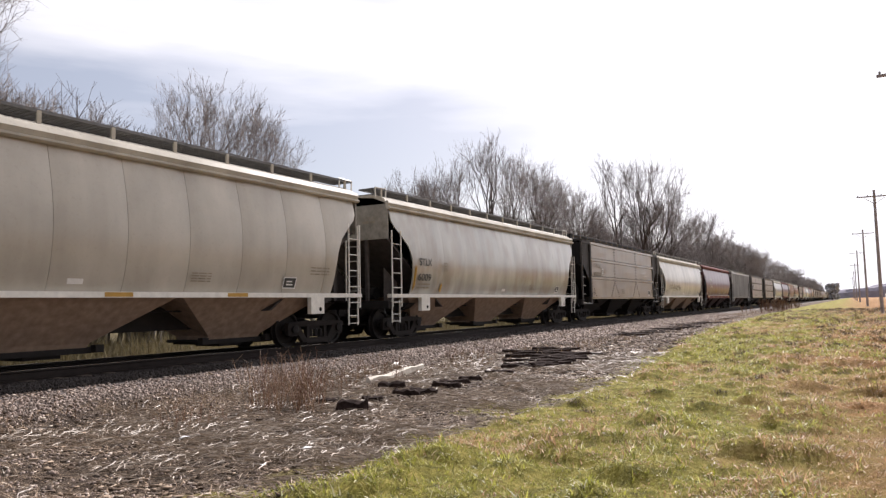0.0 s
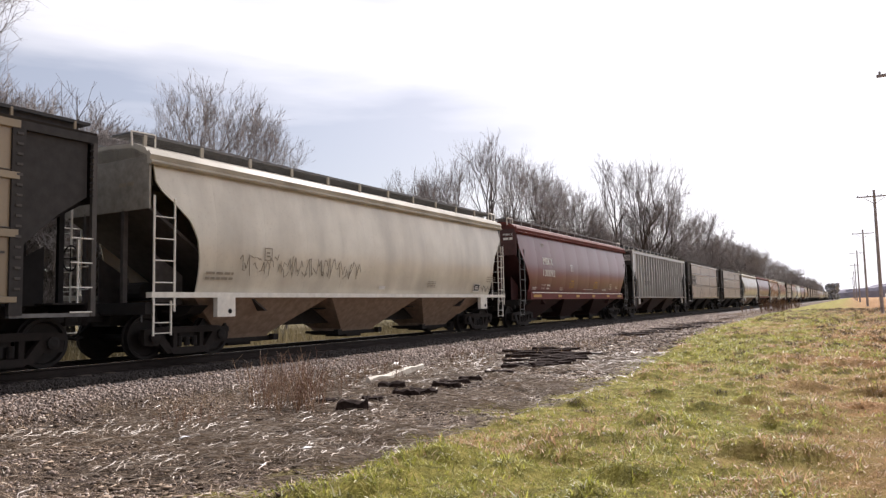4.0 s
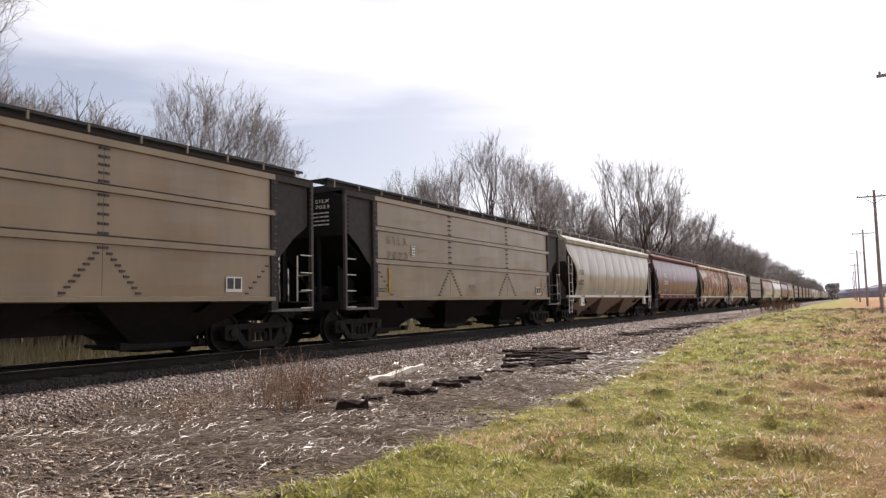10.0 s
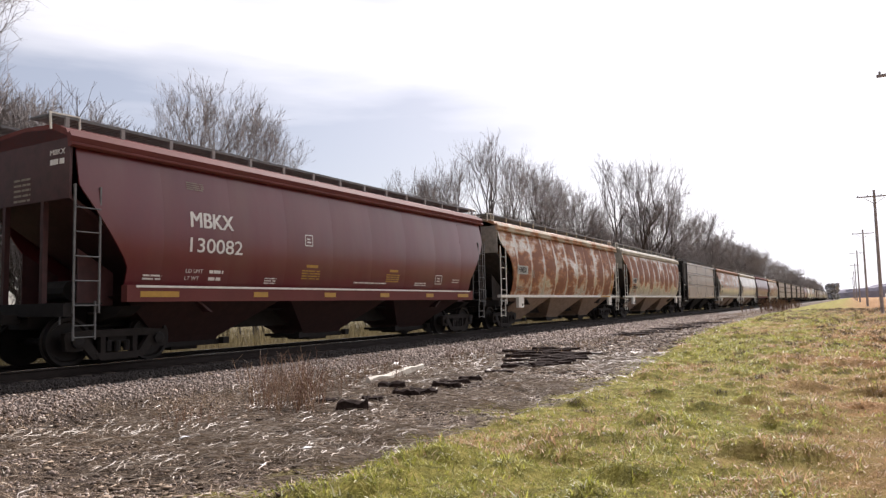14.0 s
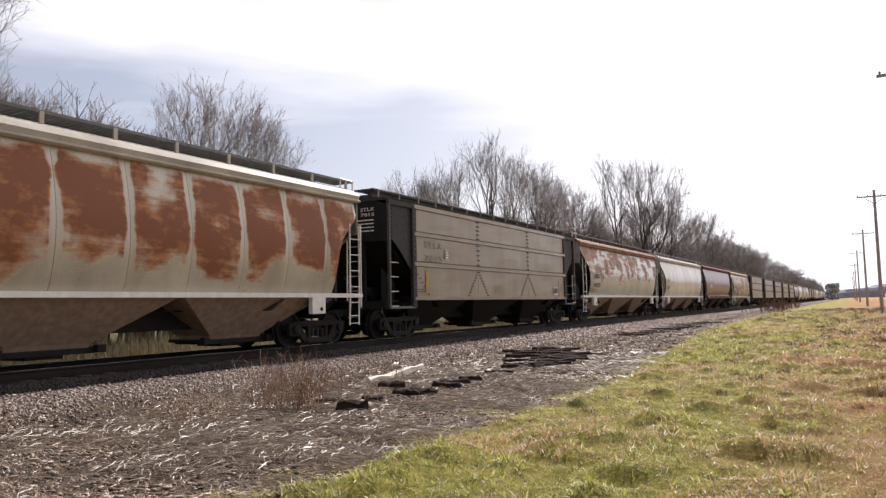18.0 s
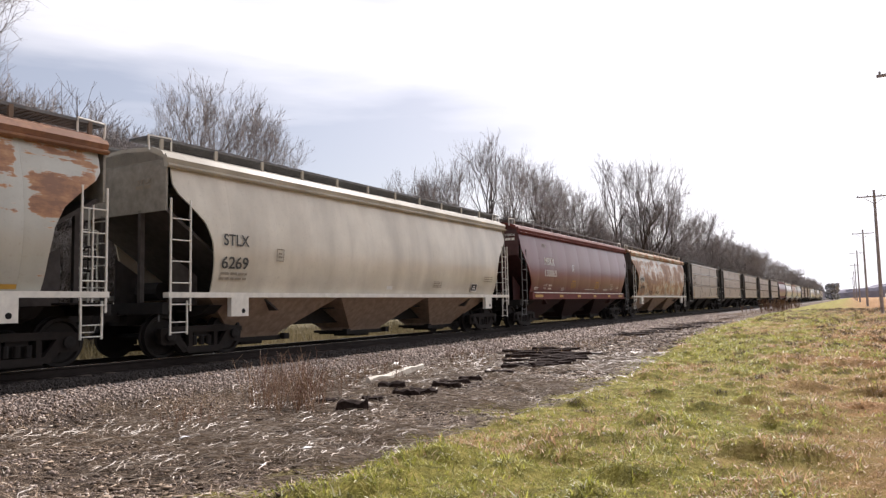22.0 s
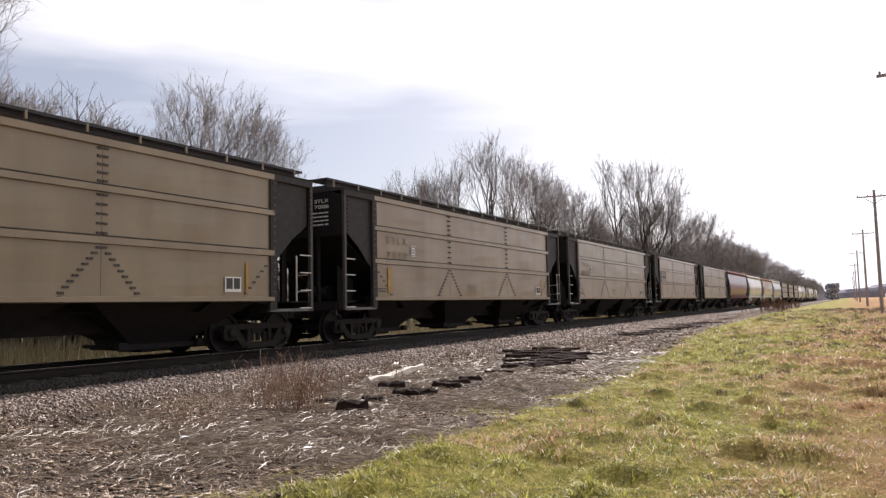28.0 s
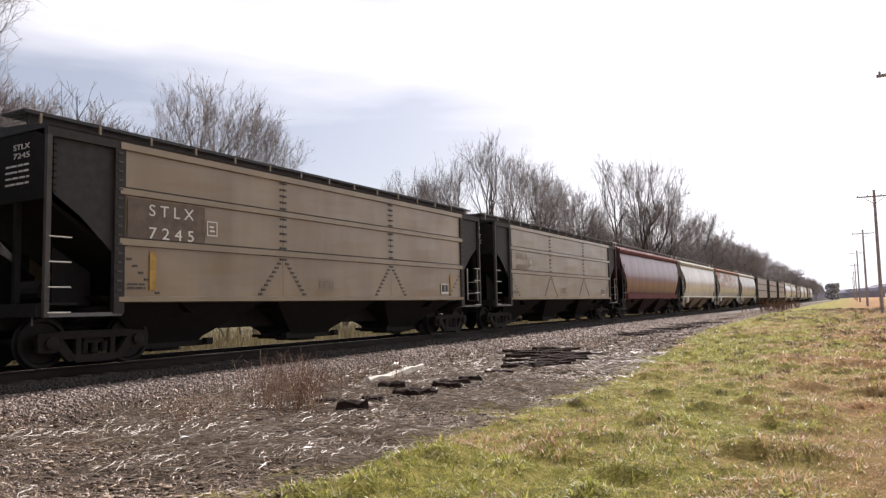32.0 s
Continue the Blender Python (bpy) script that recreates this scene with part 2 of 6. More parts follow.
def lathe(bm, profile, n=20):
    """Turns (x, radius) pairs about the x axis."""
    rings = [[bm.verts.new((x, r * math.cos(2 * math.pi * i / n), r * math.sin(2 * math.pi * i / n))) for i in range(n)] for x, r in profile]
    for a, b in zip(rings, rings[1:]):
        for i in range(n):
            bm.faces.new((a[i], a[(i + 1) % n], b[(i + 1) % n], b[i]))
    bm.faces.new(rings[0][::-1]), bm.faces.new(rings[-1])


def mesh_of(bm, name, material, smooth=False):
    bmesh.ops.recalc_face_normals(bm, faces=bm.faces)
    me = bpy.data.meshes.new(name)
    bm.to_mesh(me)
    bm.free()
    me.materials.append(material)
    if smooth:
        me.shade_smooth()
    return me


def part(name, bm, material, parent, label="", at=None, smooth=False):
    me = bm if isinstance(bm, bpy.types.Mesh) else mesh_of(bm, name, material, smooth)
    ob = new(name, me)
    ob.parent = parent
    if at is not None:
        ob.matrix_basis = at
    if label:
        tagged(ob, label)
    return ob


def bevelled(bm, w):
    bmesh.ops.bevel(bm, geom=bm.edges[:], offset=w, segments=1, affect="EDGES", profile=0.5)


def arrays(name, verts, faces, material, smooth=False):
    """A mesh from numpy arrays of vertices and equal-sized faces."""
    me = bpy.data.meshes.new(name)
    n, k = faces.shape
    me.vertices.add(len(verts))
    me.vertices.foreach_set("co", np.ascontiguousarray(verts, dtype=np.float32).ravel())
    me.loops.add(n * k)
    me.loops.foreach_set("vertex_index", np.ascontiguousarray(faces, dtype=np.int32).ravel())
    me.polygons.add(n)
    me.polygons.foreach_set("loop_start", np.arange(0, n * k, k, dtype=np.int32))
    me.update(calc_edges=True)
    me.materials.append(material)
    if smooth:
        me.shade_smooth()
    return me


def text_outlines(jobs):
    """Flat meshes of stencilled words in the built-in font, one metre in size."""
    made = {}
    for text, bold in jobs:
        cu = bpy.data.curves.new("lettering", "FONT")
        cu.body, cu.size, cu.extrude, cu.offset = text, 1.0, 0.004, bold
        tmp = new("lettering", cu)
        bpy.context.view_layer.update()
        made[text, bold] = bpy.data.meshes.new_from_object(tmp.evaluated_get(bpy.context.evaluated_depsgraph_get()))
        bpy.data.objects.remove(tmp)
    return made


WORDS = text_outlines([("STLX", 0.0), ("STLX", 0.012), ("S T L X", 0.0), ("7 2 5 3", 0.0), ("7 0 1 5", 0.0), ("7 0 0 8", 0.0), ("7 2 4 5", 0.0), ("7253", 0.0), ("7015", 0.0), ("7008", 0.0), ("7245", 0.0), ("6502", 0.012), ("6269", 0.012), ("6009", 0.012), ("HMBX", 0.0), ("HMBX", 0.012),
                       ("292837", 0.012), ("292869", 0.012), ("292897", 0.012), ("MBKX", 0.0), ("7 0 2 3", 0.0), ("7023", 0.0), ("130092", 0.008), ("130082", 0.008), ("130065", 0.008), ("LD LMT", 0.0), ("LT WT", 0.0),
                       ("FU", 0.008), ("RX", 0.008), ("82", 0.008), ("96", 0.008), ("70", 0.008), ("FURX", 0.0), ("829670", 0.0)])


def lettering(text, size, material, parent, facing="side", bold=0.0):
    """A stencilled line, flat on a car's side or leading end."""
    me = WORDS[text, bold].copy()
    me.materials.clear()
    me.materials.append(material)
    turn = Matrix(((0, 0, 1, 0), (1, 0, 0, 0), (0, 1, 0, 0), (0, 0, 0, 1))) if facing == "side" else Matrix(((1, 0, 0, 0), (0, 0, -1, 0), (0, 1, 0, 0), (0, 0, 0, 1)))
    me.transform(turn @ Matrix.Diagonal((size, size, 1, 1)))
    ob = new("lettering", me)
    ob.parent = parent
    return ob


def bars(parent, material, x, y, z, rows, width, height=0.05, gap=0.045, facing="side", broken=True):
    """Small print that cannot be read: plain bars."""
    rnd = random.Random(int(abs(y * 97 + z * 31) * 10))
    bm = bmesh.new()
    for r in range(rows):
        a = 0.0
        zz = z - r * (height + gap)
        while a < width:
            w = min(width - a, rnd.uniform(0.12, 0.3) if broken else width)
            if facing == "side":
                box(bm, x, x + 0.004, y + a, y + a + w * 0.85, zz, zz + height)
            else:
                box(bm, x + a, x + a + w * 0.85, y - 0.004, y, zz, zz + height)
            a += w
    return part("small_print", bm, material, parent)

# ---- railway cars: local origin on the railhead, mid-length; near side +x, leading end -y ----
HL = 8.28         # half the length over the end sills
AXLES = (-0.889, 0.889)
WHEEL_R = 0.457


def travelled(t):
    """Metres that the train has gone since mid-clip; it runs at about 10.9 m a second."""
    q = (t - 16) / 16
    return 174.55 * q + 0.276 * q ** 2 + 0.587 * q ** 3


def make_wheelset():
    bm = bmesh.new()
    lathe(bm, [(-1.06, 0.07), (1.06, 0.07)], n=10)
    for s in (-1, 1):
        prof = [(0.66, 0.14), (0.69, 0.36), (0.68, 0.485), (0.715, 0.485), (0.73, WHEEL_R), (0.83, WHEEL_R - 0.006), (0.83, 0.39), (0.775, 0.36), (0.765, 0.16), (0.85, 0.13), (0.85, 0.10)]
        lathe(bm, [(s * x, r) for x, r in prof], n=28)
    return mesh_of(bm, "wheelset", M["wheel"])


def make_side_frame():
    """Cast side frame of a three-piece freight truck, seen as an arch with two windows."""
    bm = bmesh.new()
    xo, xi = 1.075, 0.94
    # top member
    prism(bm, [(-1.12, 0.62), (-0.62, 0.66), (0.62, 0.66), (1.12, 0.62), (1.14, 0.50), (0.72, 0.52), (-0.72, 0.52), (-1.14, 0.50)], 0, xi, xo)
    # lower chord
    prism(bm, [(-0.40, 0.08), (0.40, 0.08), (0.52, 0.22), (-0.52, 0.22)], 0, xi, xo)
    for s in (-1, 1):
        prism(bm, [(s * 0.70, 0.56), (s * 0.98, 0.56), (s * 0.54, 0.10), (s * 0.36, 0.12)], 0, xi + 0.01, xo - 0.01)
        prism(bm, [(s * 0.30, 0.54), (s * 0.40, 0.54), (s * 0.40, 0.22), (s * 0.30, 0.22)], 0, xi + 0.01, xo - 0.01)
        prism(bm, [(s * 0.72, 0.56), (s * 1.12, 0.56), (s * 1.10, 0.30), (s * 1.02, 0.28), (s * 0.76, 0.28), (s * 0.70, 0.36)], 0, xi + 0.02, xo - 0.02)
    return mesh_of(bm, "side_frame", M["truck"])


def make_bearing():
    bm = bmesh.new()
    lathe(bm, [(1.02, 0.10), (1.10, 0.115), (1.13, 0.115), (1.145, 0.06)], n=14)
    return mesh_of(bm, "bearing_cap", M["iron"])


def make_spring():
    bm = bmesh.new()
    lathe(bm, [(0.0, 0.062), (0.2, 0.062)], n=8)
    bmesh.ops.transform(bm, matrix=Matrix.Translation((1.0, 0, 0.24)) @ Matrix.Rotation(-math.pi / 2, 4, "Y"), verts=bm.verts)
    return mesh_of(bm, "spring", M["iron"])


def make_bolster():
    bm = bmesh.new()
    prism(bm, [(-1.0, 0.42), (1.0, 0.42), (1.0, 0.56), (0.45, 0.70), (-0.45, 0.70), (-1.0, 0.56)], 1, -0.2, 0.2)
    for s in (-1, 1):
        box(bm, -0.8, 0.8, s * 0.42 - 0.05, s * 0.42 + 0.05, 0.40, 0.50)
    return mesh_of(bm, "truck", M["iron"])


TRUCK = {"wheelset": make_wheelset(), "side_frame": make_side_frame(), "bearing_cap": make_bearing(), "spring": make_spring(), "truck": make_bolster()}
FLIP = Matrix.Diagonal((-1, 1, 1, 1))
TURNED = Matrix.Rotation(math.pi, 4, "Z")
wheel_keys = {}


def add_truck(car, y):
    t = part("truck", TRUCK["truck"], None, car, "dusty dark cast-steel freight truck", pose(0, y, 0))
    for m in (Matrix.Identity(4), TURNED):
        part("side_frame", TRUCK["side_frame"], None, t, at=m)
        for q in (-0.2, 0.0, 0.2):
            part("spring", TRUCK["spring"], None, t, at=m @ pose(0, q, 0))
        for a in AXLES:
            part("bearing_cap", TRUCK["bearing_cap"], None, t, at=m @ pose(0, a, WHEEL_R))
    for a in AXLES:
        w = part("wheelset", TRUCK["wheelset"], None, t, "worn steel wheelset", pose(0, a, WHEEL_R))
        wheel_keys.setdefault(a, []).append(w)


def ladder_mesh(zs, w, z0, z1, material, stiles=(True, True)):
    """Rungs along y between two flat stiles, at x = 0."""
    bm = bmesh.new()
    for k, on in zip((0.0, w), stiles):
        if on:
            box(bm, -0.016, 0.016, k - 0.017, k + 0.017, z0, z1)
    for z in zs:
        rod(bm, (0.02, 0, z), (0.02, w, z), 0.012, 5)
    return mesh_of(bm, "ladder", material)


LADDERS = {}


def rung_mesh(w, material):
    bm = bmesh.new()
    rod(bm, (0.02, 0, 0), (0.02, w, 0), 0.014, 6)
    return mesh_of(bm, "rung", material)


def add_ladders(car, material, key, x, side_zs, top, low, wide=0.42):
    if key not in LADDERS:
        stiles = (True, key != "box")
        LADDERS[key] = (ladder_mesh((), wide, low, top, material, stiles), rung_mesh(wide, material), ladder_mesh(side_zs, wide, low, top, material, stiles),
                        ladder_mesh([low + 0.05 + 0.42 * i for i in range(int((top - low) / 0.42))], 0.42, low, top, material))
    a, rung, joined, b = LADDERS[key]
    for sx in (-1, 1):
        for sy in (-1, 1):
            ob = part("side_ladder", a if sx > 0 else joined, None, car, at=Matrix.Diagonal((sx, sy, 1, 1)) @ pose(x, -HL + 0.06, 0))
            if sx > 0:
                for z in side_zs:
                    part("rung", rung, None, ob, at=pose(0, 0, z))
    for sy in (-1, 1):
        part("end_ladder", b, None, car, at=Matrix.Diagonal((-sy, sy, 1, 1)) @ pose(x - 0.55, -HL - 0.03, 0) @ Matrix.Rotation(-math.pi / 2, 4, "Z"))


def add_couplers(car):
    for s in (-1, 1):
        bm = bmesh.new()
        box(bm, -0.09, 0.09, s * 7.6, s * 8.72, 0.80, 0.98)
        prism(bm, [(-0.16, s * 8.66), (0.12, s * 8.66), (0.2, s * 8.84), (0.12, s * 8.97), (-0.02, s * 8.9), (-0.16, s * 8.97)], 2, 0.74, 1.04)
        part("coupler", bm, M["iron"], car)
        bm = bmesh.new()
        pts = [(0.32 * s, s * 8.25, 0.80), (0.34 * s, s * 8.5, 0.58), (0.30 * s, s * 8.75, 0.47), (0.22 * s, s * 8.95, 0.5)]
        for a, b in zip(pts, pts[1:]):
            rod(bm, a, b, 0.028, 6)
        part("air_hose", bm, M["black"], car)
        bm = bmesh.new()
        rod(bm, (-1.3 * s, s * 8.3, 0.98), (-0.1 * s, s * 8.35, 0.93), 0.018, 5)
        rod(bm, (-1.3 * s, s * 8.3, 0.98), (-1.36 * s, s * 8.34, 0.78), 0.018, 5)
        part("uncoupling_lever", bm, M["grating"], car)


def add_underframe(car, material, bays, outlet, shoulder=1.30, bottom=0.26, foot=0.36):
    """Centre sill, end sills, discharge bays with their gates, and piping."""
    bm = bmesh.new()
    box(bm, -0.32, 0.32, -HL - 0.02, -5.5, 0.70, 1.12)
    box(bm, -0.32, 0.32, -5.5, 5.5, 0.56, 1.12)
    box(bm, -0.32, 0.32, 5.5, HL + 0.02, 0.70, 1.12)
    part("center_sill", bm, M["iron"], car)
    for s in (-1, 1):
        bm = bmesh.new()
        box(bm, -1.5, 1.5, s * HL - 0.09, s * HL + 0.09, 0.93, 1.14)
        part("end_sill", bm, M["iron"], car)
        bm = bmesh.new()
        prism(bm, [(-1.45, 1.10), (1.45, 1.10), (1.2, 0.92), (0.4, 0.74), (-0.4, 0.74), (-1.2, 0.92)], 1, s * (HL - 1.35) - 0.2, s * (HL - 1.35) + 0.2)
        part("body_bolster", bm, M["iron"], car)
    pitch = bays[1] - bays[0]
    for c in bays:
        bm = bmesh.new()
        levels = ((1.40, pitch / 2 - 0.02, shoulder), (0.56, outlet + 0.04, bottom + 0.14), (0.46, outlet, bottom))
        rings = [[bm.verts.new((sx * w, c + sy * h, z)) for sx, sy in ((-1, -1), (1, -1), (1, 1), (-1, 1))] for w, h, z in levels]
        for A, B in zip(rings, rings[1:]):
            for i in range(4):
                bm.faces.new((A[i], A[(i + 1) % 4], B[(i + 1) % 4], B[i]))
        bm.faces.new(rings[0]), bm.faces.new(rings[-1][::-1])
        bay = part("discharge_bay", bm, material, car)
        bm = bmesh.new()
        box(bm, -0.52, 0.52, c - outlet - 0.12, c + outlet + 0.12, bottom - 0.06, bottom + 0.05)
        box(bm, -0.40, 0.40, c - foot, c + foot, bottom - 0.13, bottom - 0.05)
        for q in (-1, 1):
            rod(bm, (-0.62, c + q * (outlet + 0.2), bottom + 0.02), (0.62, c + q * (outlet + 0.2), bottom + 0.02), 0.04, 8)
            box(bm, 0.5, 0.66, c + q * (outlet + 0.2) - 0.09, c + q * (outlet + 0.2) + 0.09, bottom - 0.05, bottom + 0.1)
        part("outlet_gate", bm, M["iron"], bay)
    bm = bmesh.new()
    rod(bm, (0.75, -7.4, 0.98), (0.75, 7.4, 0.98), 0.022, 5)
    rod(bm, (-0.6, -7.2, 0.9), (-0.6, 7.2, 0.9), 0.03, 5)
    part("brake_pipe", bm, M["iron"], car)
    bm = bmesh.new()
    rod(bm, (-0.2, -7.55, 1.42), (0.5, -7.55, 1.42), 0.2, 12)
    part("air_reservoir", bm, M["iron"], car)


def add_end(car, material, upper, s, top, mid, width, slope_to):
    """One end: an upper sheet, the sloping floor sheet below it, braces, and on the leading end the brake wheel."""
    bm = bmesh.new()
    prism(bm, [(-width, mid), (width, mid), (width, top - 0.16), (width * 0.62, top + 0.06), (0, top + 0.13), (-width * 0.62, top + 0.06), (-width, top - 0.16)], 1, s * (HL - 0.07), s * (HL - 0.02))
    part("end_sheet", bm, upper, car)
    bm = bmesh.new()
    prism(bm, [(s * (HL - 0.06), mid + 0.03), (s * slope_to, 0.95), (s * (slope_to - 0.08), 0.95), (s * (HL - 0.16), mid + 0.06)], 0, -1.34, 1.34)
    part("slope_sheet", bm, material, car)
    for sx in (-1, 1):
        bm = bmesh.new()
        box(bm, sx * 0.62 - 0.045, sx * 0.62 + 0.045, s * (HL - 0.12), s * (HL - 0.02), 1.1, mid + 0.05)
        part("end_post", bm, material, car)
        bm = bmesh.new()
        prism(bm, [(s * (HL - 1.3), 1.12), (s * (HL - 0.55), 1.12), (s * (HL - 0.55), 2.2), (s * (HL - 1.3), 1.75)], 0, sx * 0.9 - 0.012, sx * 0.9 + 0.012)
        part("end_gusset", bm, material, car)
    bm = bmesh.new()
    box(bm, -1.45, 1.45, s * (HL - 0.7), s * (HL + 0.02), 1.14, 1.17)
    part("end_platform", bm, M["iron"], car)
    if s < 0:
        bm = bmesh.new()
        n = 16
        ring = [(-0.85 + 0.27 * math.cos(2 * math.pi * i / n), -HL - 0.14, 2.15 + 0.27 * math.sin(2 * math.pi * i / n)) for i in range(n)]
        rim = []
        for i in range(n):
            c, q = math.cos(2 * math.pi * i / n), math.sin(2 * math.pi * i / n)
            rim.append([bm.verts.new((-0.85 + (0.27 + u) * c, -HL - 0.14 + w, 2.15 + (0.27 + u) * q)) for u, w in ((0.02, 0), (0, 0.02), (-0.02, 0), (0, -0.02))])
        for i in range(n):
            for k in range(4):
                bm.faces.new((rim[i][k], rim[(i + 1) % n][k], rim[(i + 1) % n][(k + 1) % 4], rim[i][(k + 1) % 4]))
        for i in (0, 4):
            rod(bm, ring[i], ring[i + 8], 0.014, 4)
        rod(bm, (-0.85, -HL + 0.05, 2.15), (-0.85, -HL - 0.14, 2.15), 0.03, 6)
        part("brake_wheel", bm, M["iron"], car)


def make_grating(y0, y1, x0, x1, z, cross=0.14):
    """A running board: an open steel grid seen from below."""
    bm = bmesh.new()
    n = 9
    for i in range(n):
        x = x0 + (x1 - x0) * i / (n - 1)
        box(bm, x - 0.012, x + 0.012, y0, y1, z - 0.045, z)
    k = int((y1 - y0) / cross)
    for i in range(k + 1):
        y = y0 + (y1 - y0) * i / k
        box(bm, x0, x1, y - 0.015, y + 0.015, z - 0.04, z - 0.004)
    return bm


def add_roofwalk(car, key, roof_z, board_z, x0, x1, gap, bracket_mat, board_mat, reach=0.15, width=0.04, end_frames=False, board_len=None):
    bl = board_len or HL + reach
    for sx in (-1, 1):
        bm = make_grating(-bl, bl, x0, x1, board_z)
        box(bm, x1 - 0.01, x1 + 0.014, -bl, bl, board_z - 0.055, board_z + 0.004)
        if sx < 0:
            bmesh.ops.transform(bm, matrix=FLIP, verts=bm.verts)
        part("running_board", bm, board_mat, car)
    name = key + "_bracket"
    if name not in LADDERS:
        bm = bmesh.new()
        h = board_z - roof_z
        prism(bm, [(x1 - 0.02, -h - 0.12), (x1 + 0.02, -h - 0.12), (x1 + 0.02, -0.02), (x1 - 0.02, -0.02)], 1, -width, width)
        LADDERS[name] = mesh_of(bm, "bracket", bracket_mat)
    n = int(2 * (bl - 0.3) / gap)
    for i in range(n + 1):
        y = -(bl - 0.3) + 2 * (bl - 0.3) * i / n
        for m in (Matrix.Identity(4), TURNED):
            part("bracket", LADDERS[name], None, car, at=pose(0, y, board_z) @ m)
    bm = bmesh.new()
    box(bm, -x0 + 0.06, x0 - 0.06, -HL + 0.7, HL - 0.7, roof_z, board_z - 0.02)
    part("hatch_cover", bm, M["hatch"], car)
    if end_frames:
        for s in (-1, 1):
            bm = bmesh.new()
            for a, b in (((x1, s * bl, board_z - 0.3), (x1, s * (bl + 0.02), board_z + 0.02)), ((x1, s * bl, board_z), (x1, s * (bl - 0.55), board_z + 0.02)),
                         ((x1, s * (bl - 0.55), board_z), (x1, s * (bl - 0.55), board_z - 0.25))):
                rod(bm, a, b, 0.022, 5)
            part("grab_iron", bm, M["white"], car)


def common(car, under, bays=(-4.8, -0.15, 4.5), outlet=0.8):
    for s in (-1, 1):
        add_truck(car, s * (HL - 1.35))
    add_couplers(car)
    add_underframe(car, under, bays, outlet)


def flat_panel(y0, y1, z0, z1, x, seed, bulge=0.018, pillow=0.0, nv=5):
    """A sheet-metal panel with slight oil-canning, and thickness."""
    rnd = random.Random(seed)
    bm = bmesh.new()
    nu = 7
    waves = 3 if nv < 8 else 9
    ph, ph2 = rnd.uniform(0, 6), rnd.uniform(0, 6)
    front = []
    for j in range(nv):
        row = []
        for i in range(nu):
            u, v = i / (nu - 1), j / (nv - 1)
            d = bulge * math.sin(math.pi * u) * math.sin(math.pi * v) * math.sin(u * 7 + ph) * math.cos(v * waves + ph2) + pillow * (1 - (2 * u - 1) ** 2) * min(1.0, 4 * v, 4 - 4 * v)
            row.append(bm.verts.new((x + d, y0 + (y1 - y0) * u, z0 + (z1 - z0) * v)))
        front.append(row)
    for j in range(nv - 1):
        for i in range(nu - 1):
            bm.faces.new((front[j][i], front[j][i + 1], front[j + 1][i + 1], front[j + 1][i]))
    rim = front[0] + [r[-1] for r in front[1:]] + front[-1][-2::-1] + [r[0] for r in front[-2:0:-1]]
    back = [bm.verts.new((x - 0.03, v.co.y, v.co.z)) for v in rim]
    for i in range(len(rim)):
        k = (i + 1) % len(rim)
        bm.faces.new((rim[k], rim[i], back[i], back[k]))
    return bm


